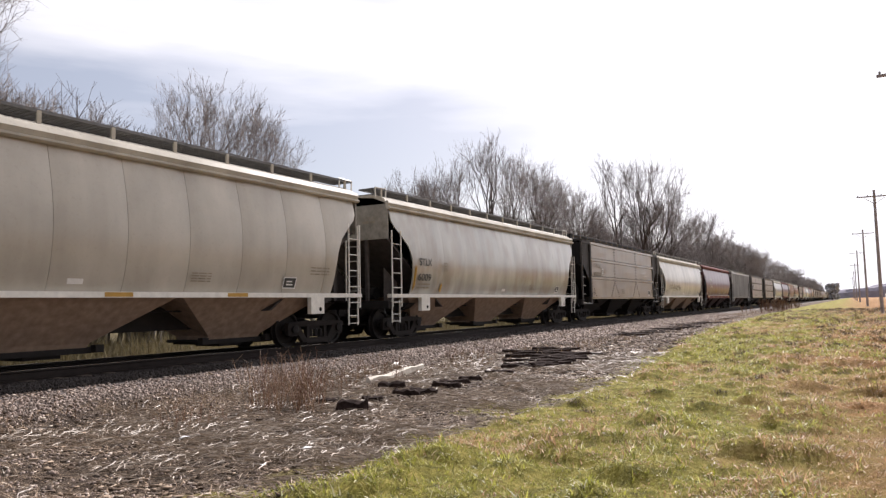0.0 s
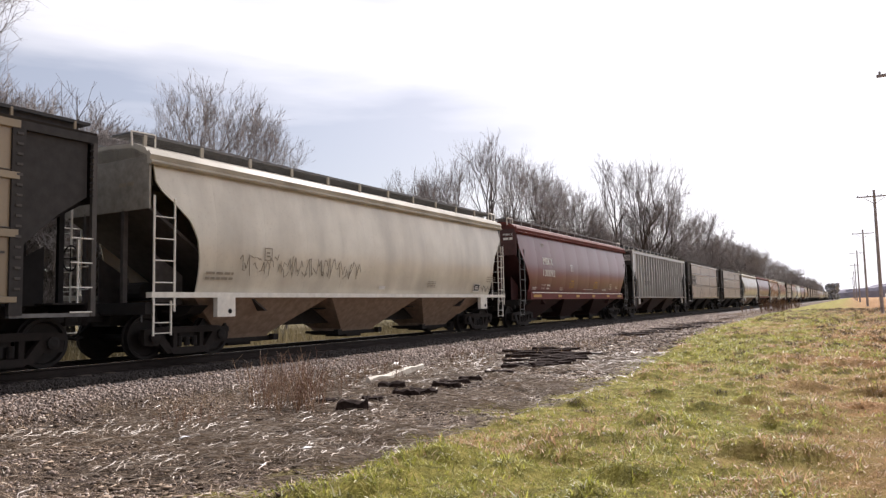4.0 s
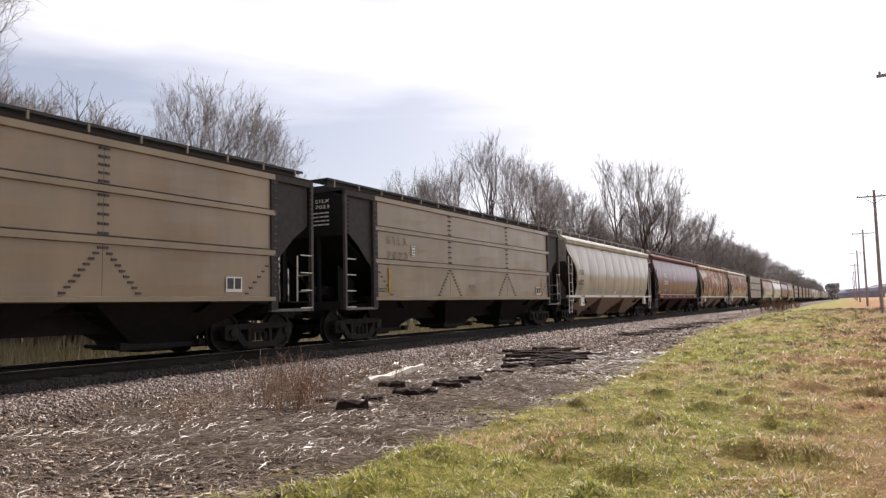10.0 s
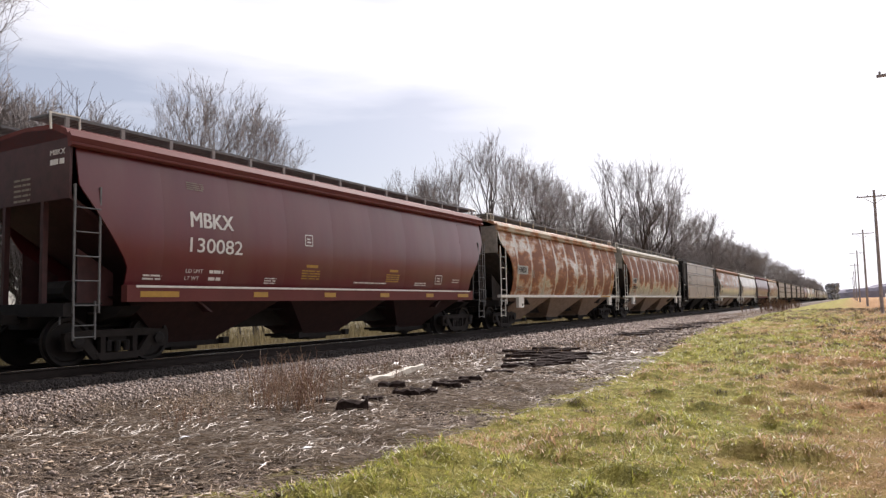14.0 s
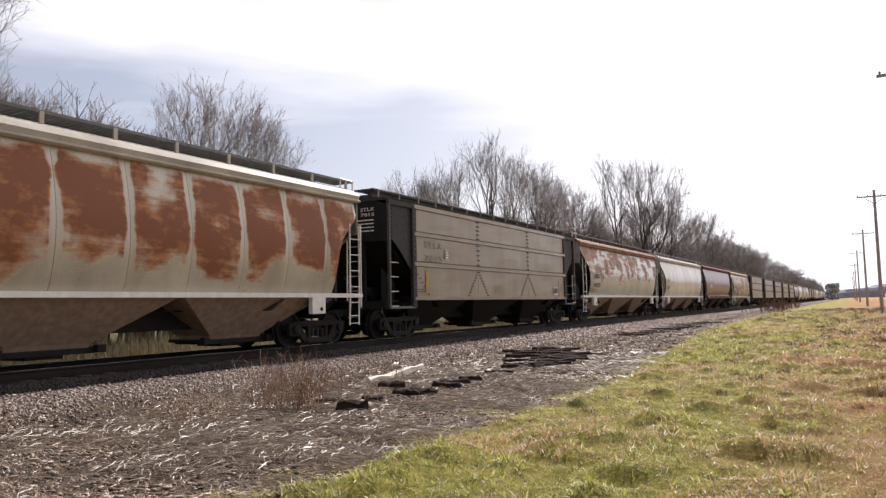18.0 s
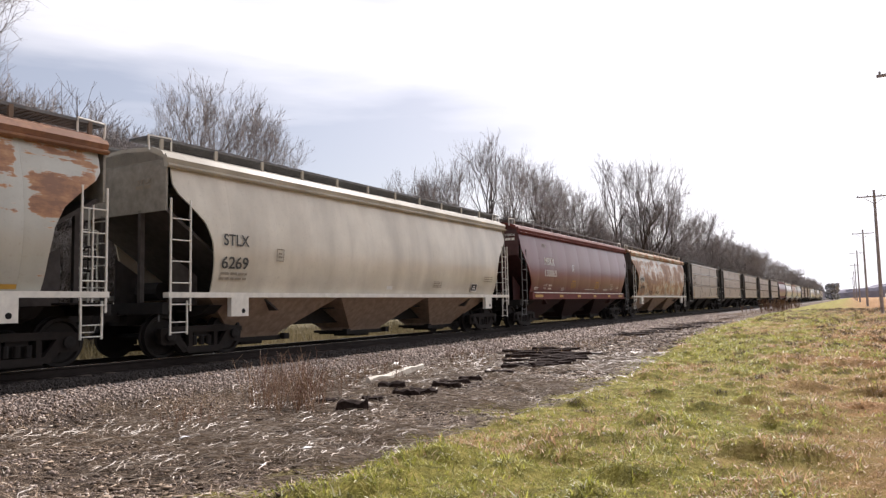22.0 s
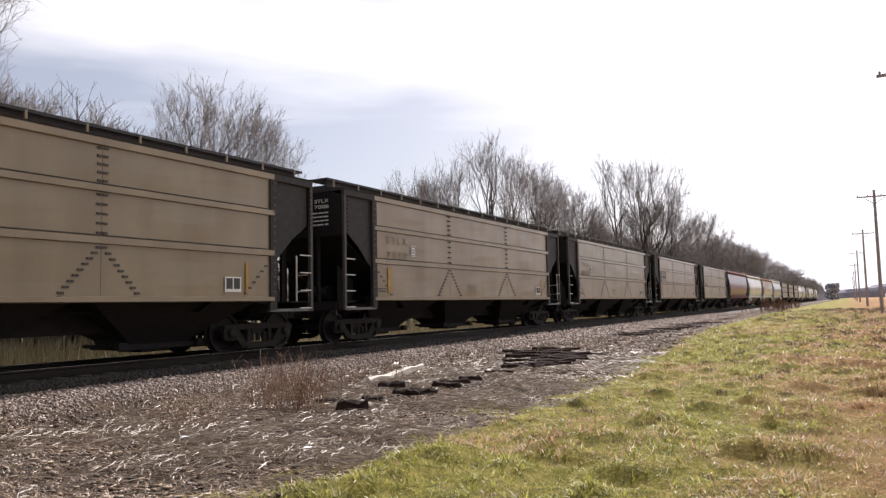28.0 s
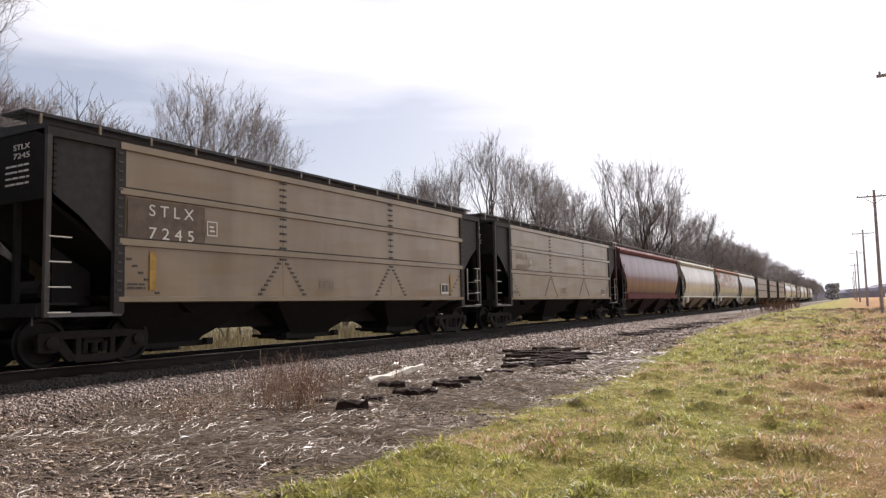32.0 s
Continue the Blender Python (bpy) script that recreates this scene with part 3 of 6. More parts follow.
def build_box_hopper(paint):
    """Flat-sided covered hopper with two long ribs and riveted posts."""
    car = new("covered_hopper")
    common(car, M["iron"])
    rows = [(1.27, 2.25), (2.38, 3.22), (3.34, 4.09)]
    cols = [(-6.74, -2.35), (-2.35, 2.35), (2.35, 6.74)]
    k = 0
    for sx in (1, -1):
        for r, (z0, z1) in enumerate(rows):
            for y0, y1 in cols:
                k += 1
                bm = flat_panel(y0 + 0.004, y1 - 0.004, z0, z1, 1.56, k)
                if sx < 0:
                    bmesh.ops.transform(bm, matrix=FLIP, verts=bm.verts)
                part("side_panel", bm, paint, car, smooth=False)
        for z0, z1, nm in ((2.235, 2.40, "side_rib"), (3.205, 3.36, "side_rib"), (4.07, 4.24, "top_chord"), (1.16, 1.29, "side_sill")):
            bm = bmesh.new()
            y = 6.86
            d = 0.035
            prism(bm, [(sx * 1.54, z0), (sx * (1.585 + d), z0 + 0.02), (sx * (1.585 + d), z1 - 0.02), (sx * 1.54, z1)], 1, -y, y)
            part(nm, bm, M["tan_edge"], car)
        # a dark strip stands in for the shadow line at each upper sheet's lapped lower edge
        for z in (2.40, 3.36):
            bm = bmesh.new()
            prism(bm, [(sx * 1.55, z), (sx * 1.598, z), (sx * 1.598, z + 0.016), (sx * 1.55, z + 0.022)], 1, -6.86, 6.86)
            part("lap_joint", bm, M["patch"], car)
        # riveted posts
        for y in (-2.35, 2.35):
            bm = bmesh.new()
            for z0, z1 in ((2.45, 3.16), (3.42, 4.04)):
                n = 5
                for i in range(n):
                    z = z0 + (z1 - z0) * i / (n - 1)
                    box(bm, sx * 1.565, sx * 1.585, y - 0.11, y - 0.015, z - 0.022, z + 0.022)
                    box(bm, sx * 1.565, sx * 1.585, y + 0.015, y + 0.11, z - 0.022, z + 0.022)
            for i in range(9):
                f = i / 8
                z = 2.18 - 0.84 * f
                for q in (-1, 1):
                    yy = y + q * (0.05 + 0.72 * f)
                    box(bm, sx * 1.565, sx * 1.583, yy - 0.06, yy + 0.06, z - 0.022, z + 0.022)
            tagged(part("riveting", bm, M["patch"], car), kind="stuff")
        for s in (-1, 1):
            bm = bmesh.new()
            box(bm, sx * 1.50, sx * 1.605, min(s * 6.74, s * 6.96), max(s * 6.74, s * 6.96), 0.96, 4.1)
            part("side_post", bm, M["grey_end"], car)
            bm = bmesh.new()
            for i in range(16):
                z = 1.4 + 2.6 * i / 15
                box(bm, sx * 1.605, sx * 1.622, s * 6.86 - 0.05, s * 6.86 + 0.05, z - 0.02, z + 0.02)
            for i in range(6):
                yy, z = s * (6.62 - 0.13 * i), 2.0 - 0.13 * i
                box(bm, sx * 1.565, sx * 1.58, yy - 0.05, yy + 0.05, z - 0.02, z + 0.02)
            tagged(part("riveting", bm, M["patch"], car), kind="stuff")
            bm = bmesh.new()
            box(bm, sx * 1.52, sx * 1.6, s * HL - 0.09 * (s > 0) , s * HL + 0.09 * (s < 0), 0.92, 4.1)
            part("corner_post", bm, M["patch"], car)
            bm = bmesh.new()
            box(bm, sx * 1.5, sx * 1.6, min(s * 6.86, s * HL), max(s * 6.86, s * HL), 4.08, 4.23)
            part("end_chord", bm, M["grey_end"], car)
            bm = bmesh.new()
            prism(bm, [(s * 6.95, 4.1), (s * 8.12, 4.1), (s * 8.12, 3.08), (s * 7.6, 2.72), (s * 6.95, 2.1)], 0, sx * 1.50, sx * 1.53)
            part("end_side_sheet", bm, M["grey_end"], car)
            bm = bmesh.new()
            for i in range(9):
                z = 3.1 + 0.95 * i / 8
                box(bm, sx * 1.6, sx * 1.615, s * 8.155 - 0.035, s * 8.155 + 0.035, z - 0.018, z + 0.018)
            tagged(part("riveting", bm, M["black"], car), kind="stuff")
            bm = bmesh.new()
            box(bm, sx * 1.48, sx * 1.58, min(s * 6.76, s * 8.2), max(s * 6.76, s * 8.2), 0.92, 0.99)
            part("sill_step", bm, M["grating"], car)
    for s in (-1, 1):
        add_end(car, M["black"], M["black"], s, 4.24, 2.98, 1.5, 4.9)
    bm = bmesh.new()
    prism(bm, [(-1.55, 4.22), (1.55, 4.22), (1.58, 4.28), (0.9, 4.36), (0, 4.40), (-0.9, 4.36), (-1.58, 4.28)], 1, -HL, HL)
    part("roof", bm, M["grey_end"], car)
    add_roofwalk(car, "box", 4.34, 4.58, 0.45, 1.12, 1.12, M["tan_edge"], M["hatch"], width=0.022)
    bm = bmesh.new()
    box(bm, 0.94, 1.0, -HL, HL, 4.36, 4.56)
    box(bm, -1.0, -0.94, -HL, HL, 4.36, 4.56)
    part("hatch_coaming", bm, M["hatch"], car)
    add_ladders(car, M["white"], "box", 1.57, (1.0, 1.44, 1.88, 2.32), 2.36, 0.95)
    return car


def end_line(z, soft=True):
    """How far from mid-length the side sheet of a round-sided car reaches at height z."""
    pts = ((1.2, 7.06), (2.0, 7.1), (2.5, 7.18), (2.85, 7.36), (3.15, 7.68), (3.45, 8.05), (3.6, 8.12), (4.3, 8.12))
    for (a, b), (c, d) in zip(pts, pts[1:]):
        if a <= z <= c:
            return b + (d - b) * (z - a) / (c - a)
    return pts[0][1] if z < 1.2 else pts[-1][1]


def slant_line(z):
    """The same for the maroon cars: a straight slant."""
    return 8.12 if z > 3.3 else 8.12 - (3.3 - z) * 0.72 if z > 1.9 else 7.1


def curved_x(z, sill, eave, bulge):
    f = (z - sill) / (eave - sill)
    return 1.40 + bulge * math.sin(math.pi * min(1, max(0, f ** 0.85))) - 0.02 * f


def curved_panel(y0, y1, sx, sill, eave, bulge, ends, pillow):
    bm = bmesh.new()
    nu, nv = 6, 14
    grid = []
    for j in range(nv + 1):
        z = sill + (eave - sill) * j / nv
        e = ends(z)
        row = []
        a, b = max(y0, -e), min(y1, e)
        if y0 < -7:
            a = -e
        if y1 > 7:
            b = e
        for i in range(nu + 1):
            u = i / nu
            y = a + (b - a) * u
            d = pillow * (1 - (2 * u - 1) ** 4)
            row.append((sx * (curved_x(z, sill, eave, bulge) + d), y, z))
        grid.append(row)
    V = [[bm.verts.new(p) for p in r] for r in grid]
    W = [[bm.verts.new((p[0] - sx * 0.035, p[1], p[2])) for p in r] for r in grid]
    for j in range(nv):
        for i in range(nu):
            bm.faces.new((V[j][i], V[j][i + 1], V[j + 1][i + 1], V[j + 1][i]))
    rim = [(0, i) for i in range(nu)] + [(j, nu) for j in range(nv)] + [(nv, i) for i in range(nu, 0, -1)] + [(j, 0) for j in range(nv, 0, -1)]
    lip = {k: (bm.verts.new(grid[k[0]][k[1]]), W[k[0]][k[1]]) for k in rim}
    for k, a in enumerate(rim):
        b = rim[(k + 1) % len(rim)]
        bm.faces.new((lip[b][0], lip[a][0], lip[a][1], lip[b][1]))
    for j in range(nv + 1):
        for i in range(nu + 1):
            if (j, i) not in lip:
                bm.verts.remove(W[j][i])
    return bm


def build_round_hopper(paint, edge, under, end_upper, end_low, sill_mat, seams=11, bulge=0.235, sill=1.37, eave=3.98, ends=end_line,
                       pillow=0.022, roof_mat=None, board_z=4.62, yellow=(), jack=True, sill_to=HL, pads=None, sill_low=1.26, gap=1.45, ladder=None, bracket=None):
    """Covered hopper with bulging plate sides, a round roof edge and a deep side sill."""
    car = new("covered_hopper")
    common(car, under)
    roof_mat = roof_mat or edge
    w = 16.24 / seams
    for sx in (1, -1):
        for i in range(seams):
            y0 = -8.12 + w * i
            gap_ = 0.0045 if pillow > 0.02 else 0.0006
            bm = curved_panel(y0 + gap_, y0 + w - gap_, sx, sill - 0.03, eave, bulge, ends, pillow)
            sheet = part("side_sheet", bm, paint, car, smooth=True)
            for p in sheet.data.polygons:
                p.use_smooth = abs(p.normal.x) > 0.5
        bm = bmesh.new()
        prism(bm, [(sx * 1.40, sill_low), (sx * 1.57, sill_low), (sx * 1.57, sill), (sx * 1.40, sill)], 1, -sill_to, sill_to)
        part("side_sill", bm, sill_mat, car)
        bm = bmesh.new()
        prism(bm, [(sx * 1.40, eave - 0.02), (sx * 1.47, eave - 0.04), (sx * 1.53, eave), (sx * 1.53, eave + 0.035), (sx * 1.46, eave + 0.06), (sx * 1.50, eave + 0.16), (sx * 1.44, eave + 0.25), (sx * 1.36, eave + 0.2)], 1, -HL, HL)
        part("roof_rail", bm, edge, car)
        for s in (-1, 1):
            if jack:
                bm = bmesh.new()
                box(bm, sx * 1.46, sx * 1.585, s * 6.35 - 0.26, s * 6.35 + 0.26, 0.84, sill_low)
                pad = part("jacking_pad", bm, sill_mat, car)
                bm = bmesh.new()
                lathe(bm, [(sx * 1.58, 0.055), (sx * 1.59, 0.055)], n=12)
                part("pad_hole", bm, M["black"], pad, at=pose(0, s * 6.35 + 0.1, 0.96))
        for y in yellow:
            bm = bmesh.new()
            box(bm, sx * 1.57, sx * 1.576, y - 0.3, y + 0.3, sill_low + 0.015, sill_low + 0.10)
            part("reflector", bm, M["yellow"], car)
    bm = bmesh.new()
    e2 = eave + 0.14
    prism(bm, [(-1.42, e2), (1.42, e2), (1.30, e2 + 0.18), (0.95, e2 + 0.31), (0, e2 + 0.36), (-0.95, e2 + 0.31), (-1.30, e2 + 0.18)], 1, -HL + 0.02, HL - 0.02)
    part("roof", bm, roof_mat, car)
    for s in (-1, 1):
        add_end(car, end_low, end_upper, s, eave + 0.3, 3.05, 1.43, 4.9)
    add_roofwalk(car, paint.name, e2 + 0.27, board_z, 0.5, 1.12, gap, bracket or edge, M["grating"], end_frames=True)
    ladder = ladder or M["white"]
    add_ladders(car, ladder, "round" + ladder.name, 1.55, (1.12, 1.56, 2.0, 2.44, 2.88), 3.3, 0.98, 0.5)
    for sx in (-1, 1):
        for sy in (-1, 1):
            key = "stirrup" + ladder.name
            if key not in LADDERS:
                LADDERS[key] = ladder_mesh((0.55, 0.76), 0.42, 0.5, 1.2, ladder)
            part("stirrup", LADDERS[key], None, car, at=Matrix.Diagonal((sx, sy, 1, 1)) @ pose(1.5, -HL + 0.1, 0))
    return car


def build_ribbed_hopper():
    """Covered hopper with outside posts."""
    car = new("covered_hopper")
    common(car, M["dark_under"])
    n = 20
    for sx in (1, -1):
        for i in range(n - 1):
            y0 = -6.9 + 13.8 * i / (n - 1)
            bm = flat_panel(y0, y0 + 13.8 / (n - 1), 1.32, 4.1, 1.455, 60 + i, 0.028 if y0 < -3.3 else 0.10, 0.02, 13)
            if sx < 0:
                bmesh.ops.transform(bm, matrix=FLIP, verts=bm.verts)
            part("side_panel", bm, M["silver"] if y0 < -3.3 else M["silver_dark"], car, smooth=True)
        for i in range(n):
            y0 = -6.9 + 13.8 * i / (n - 1)
            bm = bmesh.new()
            prism(bm, [(sx * 1.44, y0 - 0.055), (sx * 1.59, y0 - 0.045), (sx * 1.59, y0 + 0.045), (sx * 1.44, y0 + 0.055)], 2, 1.25, 4.1)
            part("side_post", bm, M["silver_post"], car)
        for z0, z1, nm in ((4.08, 4.22, "top_chord"), (1.24, 1.30, "side_sill")):
            bm = bmesh.new()
            box(bm, sx * 1.45, sx * 1.6, -HL, HL, z0, z1)
            part(nm, bm, M["silver_dark"], car)
        for s in (-1, 1):
            bm = bmesh.new()
            prism(bm, [(s * 6.9, 4.1), (s * 8.12, 4.1), (s * 8.12, 3.3), (s * 6.9, 2.25)], 0, sx * 1.47, sx * 1.50)
            part("end_side_sheet", bm, M["silver"] if s < 0 else M["silver_dark"], car)
            bm = bmesh.new()
            box(bm, sx * 1.52, sx * 1.6, s * 8.15 - 0.05, s * 8.15 + 0.05, 0.8, 4.1)
            part("corner_post", bm, M["silver"], car)
            bm = bmesh.new()
            box(bm, sx * 1.5, sx * 1.56, s * 6.75 - 0.2, s * 6.75 + 0.2, 0.82, 1.2)
            part("jacking_pad", bm, M["silver"], car)
    for s in (-1, 1):
        add_end(car, M["iron"], M["grey_end"], s, 4.24, 3.35, 1.5, 4.9)
        bm = bmesh.new()
        box(bm, -1.42, 1.42, s * 6.95 - 0.05, s * 6.95 + 0.05, 1.2, 2.3)
        part("end_bulkhead", bm, M["iron"], car)
    bm = bmesh.new()
    prism(bm, [(-1.55, 4.22), (1.55, 4.22), (1.58, 4.28), (0.9, 4.36), (0, 4.40), (-0.9, 4.36), (-1.58, 4.28)], 1, -HL, HL)
    part("roof", bm, M["silver"], car)
    add_roofwalk(car, "ribbed", 4.34, 4.62, 0.45, 1.05, 1.15, M["white"], M["hatch"], width=0.022)
    add_ladders(car, M["grating"], "ribbed", 1.57, (0.72, 1.3, 1.75, 2.2, 2.65), 2.9, 0.7, 0.55)
    return car


# the train: kind and extra length of each car, from the leading one
TRAIN = ["cream", "dirty", "tan", "cream_b", "red", "ribbed", "tan", "tan_b", "cream", "red", "rusty_d", "rusty_b", "tan_b", "rusty_c", "cream_b", "red", "rusty",
         "tan_b", "tan", "tan_b", "tan", "tan_b", "red", "cream_b", "rusty_c", "cream", "tan_b", "dark", "tan_b", "cream_b", "cream", "tan_b", "cream_b", "cream", "tan", "cream_b"]
PITCH = 17.885
TRACK_X, RAIL_Z = -13.5, 0.53
NUDGE = {1: 0.2, 2: -0.1, 3: -0.2}

LABELS = {
    "cream": "cream-painted covered hopper with bulging seamed steel sides",
    "cream_b": "cream covered hopper with smooth rounded streaked sides",
    "dirty": "pale grey covered hopper stained with grain dust and rust",
    "tan": "tan flat-sided covered hopper with black ends, mud-stained",
    "tan_b": "faded tan flat-sided covered hopper with black ends",
    "dark": "dark brown flat-sided covered hopper of the same train",
    "red": "glossy maroon covered hopper with white lettering",
    "ribbed": "weathered pale grey covered hopper with outside ribs",
    "rusty": "cream covered hopper with large brown rust patches",
    "rusty_b": "covered hopper with sides almost wholly rusted brown",
    "rusty_d": "covered hopper rusted orange all over, with banded sides",
    "rusty_c": "dirty white covered hopper with streaks of orange rust",
}


def build_kind(kind):
    y7 = (-6.2, -2.9, 0.6, 3.6)
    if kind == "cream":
        return build_round_hopper(M["cream"], M["cream_edge"], M["underbody"], M["cream_end"], M["end_dark"], M["white"], yellow=y7, pillow=0.031)
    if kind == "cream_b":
        return build_round_hopper(M["cream_b"], M["cream_edge"], M["underbody"], M["cream_end"], M["end_dark"], M["white"], pillow=0.005)
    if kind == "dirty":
        return build_round_hopper(M["grey_hopper"], M["cream_edge"], M["underbody"], M["cream_end"], M["end_dark"], M["white"], pillow=0.008)
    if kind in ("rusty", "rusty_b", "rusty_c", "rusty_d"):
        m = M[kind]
        return build_round_hopper(m, {"rusty": M["streaked_edge"], "rusty_b": M["cream_edge"], "rusty_c": M["rusty_edge"], "rusty_d": M["streaked_edge"]}[kind], M["underbody"], M["end_dark"] if kind == "rusty" else M["cream_end"], M["end_dark"], M["white"], pillow=0.022 if kind == "rusty_b" else 0.012)
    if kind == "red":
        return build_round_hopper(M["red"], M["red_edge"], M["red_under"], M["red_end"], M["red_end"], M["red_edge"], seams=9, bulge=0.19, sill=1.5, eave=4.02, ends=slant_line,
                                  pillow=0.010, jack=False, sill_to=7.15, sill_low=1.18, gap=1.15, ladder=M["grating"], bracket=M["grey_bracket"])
    if kind == "ribbed":
        return build_ribbed_hopper()
    return build_box_hopper(M["tan"] if kind == "tan" else M["tan_b"])


cars = []


def build_train():
    first = {}
    for i, kind in enumerate(TRAIN):
        if kind == "dark":
            kind_b = "tan"
        else:
            kind_b = kind
        if kind_b in first:
            car = copy_thing(first[kind_b], Matrix.Identity(4))
        else:
            car = first[kind_b] = build_kind(kind_b)
        tagged(car, LABELS[kind], "freight car", "train of covered hoppers")
        cars.append(car)


def car_y(i, t):
    """Where the middle of car i stands along the track."""
    return -166.81 + i * PITCH + NUDGE.get(i, 0.0) - travelled(t)


# ---- lettering and marks, car by car ----
def outline_square(parent, material, x, y0, y1, z0, z1, t=0.025):
    bm = bmesh.new()
    for a, b, c, d in ((y0, y1, z0, z0 + t), (y0, y1, z1 - t, z1), (y0, y0 + t, z0 + t, z1 - t), (y1 - t, y1, z0 + t, z1 - t)):
        box(bm, x, x + 0.004, a, b, c, d)
    for f, w in ((0.28, 0.5), (0.55, 0.42)):
        box(bm, x, x + 0.003, y0 + (y1 - y0) * 0.25, y0 + (y1 - y0) * (0.25 + w), z0 + (z1 - z0) * f, z0 + (z1 - z0) * (f + 0.13))
    return part("test_stencil", bm, material, parent)


def sheet_patch(parent, name, material, x, y0, y1, z0, z1, label="", t=0.003):
    bm = bmesh.new()
    box(bm, x, x + t, y0, y1, z0, z1)
    return part(name, bm, material, parent, label)


def fit_text(text, parent, material, x, y0, y1, z0, z1, facing="side", bold=0.0):
    """A line that fills the given width and cap height."""
    size = (z1 - z0) / 0.70
    ob = lettering(text, size, material, parent, facing, bold)
    k = 1 if facing == "side" else 0
    co = np.array([v.co for v in ob.data.vertices])
    lo, hi = co[:, k].min(), co[:, k].max()
    sq = (y1 - y0) / (hi - lo)
    d = Matrix.Identity(4)
    d[k][k] = sq
    shift = Vector((x, y0 - lo * sq, z0)) if facing == "side" else Vector((y0 - lo * sq, x, z0))
    ob.data.transform(Matrix.Translation(shift) @ d)
    return ob


def bent(x, z, eave=3.98, bulge=0.235, sill=1.34, pillow=0.027):
    return curved_x(z, sill, eave, bulge) + pillow + 0.004


def wrap(ob, fn):
    """Lays flat marks on the bulging side of a car."""
    lo = min(v.co.x for v in ob.data.vertices)
    for v in ob.data.vertices:
        v.co.x = fn(v.co.z) + (v.co.x - lo) * 0.3
    return ob


def box_marks(car, number, text_mat, patch, print_at=5.33, yellow=False):
    x = 1.586
    if patch:
        sheet_patch(car, "number_patch", M["brown_patch"] if number == "7245" else M["patch"], x, -6.68, -4.8, 2.41, 3.18, "dark repainted patch behind the number")
        outline_square(car, M["white_text"], x, -4.74, -4.45, 2.58, 2.9)
    else:
        outline_square(car, M["patch"], x, -4.86, -4.62, 2.56, 2.86)
        sheet_patch(car, "stencil_ground", M["white_text"], x - 0.002, -4.88, -4.60, 2.54, 2.88)
    fit_text("S T L X", car, text_mat, x + 0.006, -6.2, -5.1, 2.87, 3.1)
    if number:
        fit_text(" ".join(number), car, text_mat, x + 0.006, -6.2, -5.1, 2.42, 2.65)
        fit_text("STLX", car, M["white_text"], -8.27, 0.55, 1.05, 3.92, 4.02, "end")
        fit_text(number, car, M["white_text"], -8.27, 0.55, 1.05, 3.76, 3.86, "end")
        bars(car, M["white_text"], 0.3, -8.262, 3.62, 4, 0.75, 0.035, 0.075, "end")
    # consolidated stencil
    sheet_patch(car, "stencil_panel", M["white_text"], x, print_at, print_at + 0.48, 1.38, 1.72)
    for k in (0, 1):
        sheet_patch(car, "stencil_field", M["black_text"], x + 0.003, print_at + 0.04 + k * 0.22, print_at + 0.22 + k * 0.22, 1.45, 1.69)
    bars(car, M["faint_text"], x, -1.0, 1.68, 4, 0.62, 0.035, 0.03)
    bars(car, M["black_text"], x, -6.66, 1.5, 2, 0.4, 0.03, 0.04)
    if yellow:
        sheet_patch(car, "paint_streak", M["old_yellow"], x, -6.17, -6.02, 1.4, 2.15, "vertical streak of old yellow paint")
        sheet_patch(car, "paint_streak", M["old_yellow"], x, 5.95, 6.03, 1.35, 2.05)


def round_marks(car, mark, number, text_mat, y0, wide, rows, square=(-5.24, -4.98), patch=None, stencil=5.4):
    (za, zb), (zc, zd) = rows
    fn = lambda z: bent(0, z)
    if patch:
        wrap(sheet_patch(car, "number_patch", patch, 0, y0 - 0.09, y0 + wide + 0.12, za - 0.07, zb + 0.05, "plain repainted patch behind the mark"), fn)
    fn2 = lambda z: bent(0, z) + 0.005
    if mark:
        wrap(fit_text(mark, car, text_mat, 0, y0, y0 + wide, za, zb, bold=0.012), fn2)
    if number:
        wrap(fit_text(number, car, text_mat, 0, y0 - 0.03, y0 + wide + (0.28 if len(number) > 4 else 0), zc, zd, bold=0.012), fn2)
    for k in range(2):
        wrap(bars(car, M["faint_text"], 0, y0 - 0.03, zc - 0.14 - 0.11 * k, 1, 0.8, 0.055), fn2)
    wrap(outline_square(car, M["faint_text"], 0, square[0], square[1], 2.12, 2.42), fn2)
    if stencil:
        wrap(sheet_patch(car, "stencil_panel", M["black_text"], 0, stencil, stencil + 0.46, 1.48, 1.76), fn2)
        wrap(outline_square(car, M["white_text"], 0, stencil, stencil + 0.46, 1.48, 1.76), lambda z: bent(0, z) + 0.01)
        wrap(bars(car, M["faint_text"], 0, stencil + 0.95, 2.0, 3, 0.75, 0.03, 0.05), fn2)
        wrap(sheet_patch(car, "small_plate", M["white_text"], 0, -0.4, -0.1, 1.5, 1.6), fn2)
        wrap(bars(car, M["faint_text"], 0, 2.3, 1.76, 4, 0.55, 0.025, 0.03), fn2)
    fit_text(mark, car, M["faint_text"], -8.27, 0.55, 1.0, 3.66, 3.75, "end") if mark else None
    bars(car, M["faint_text"], 0.5, -8.262, 3.55, 1, 0.5, 0.08, 0.075, "end")


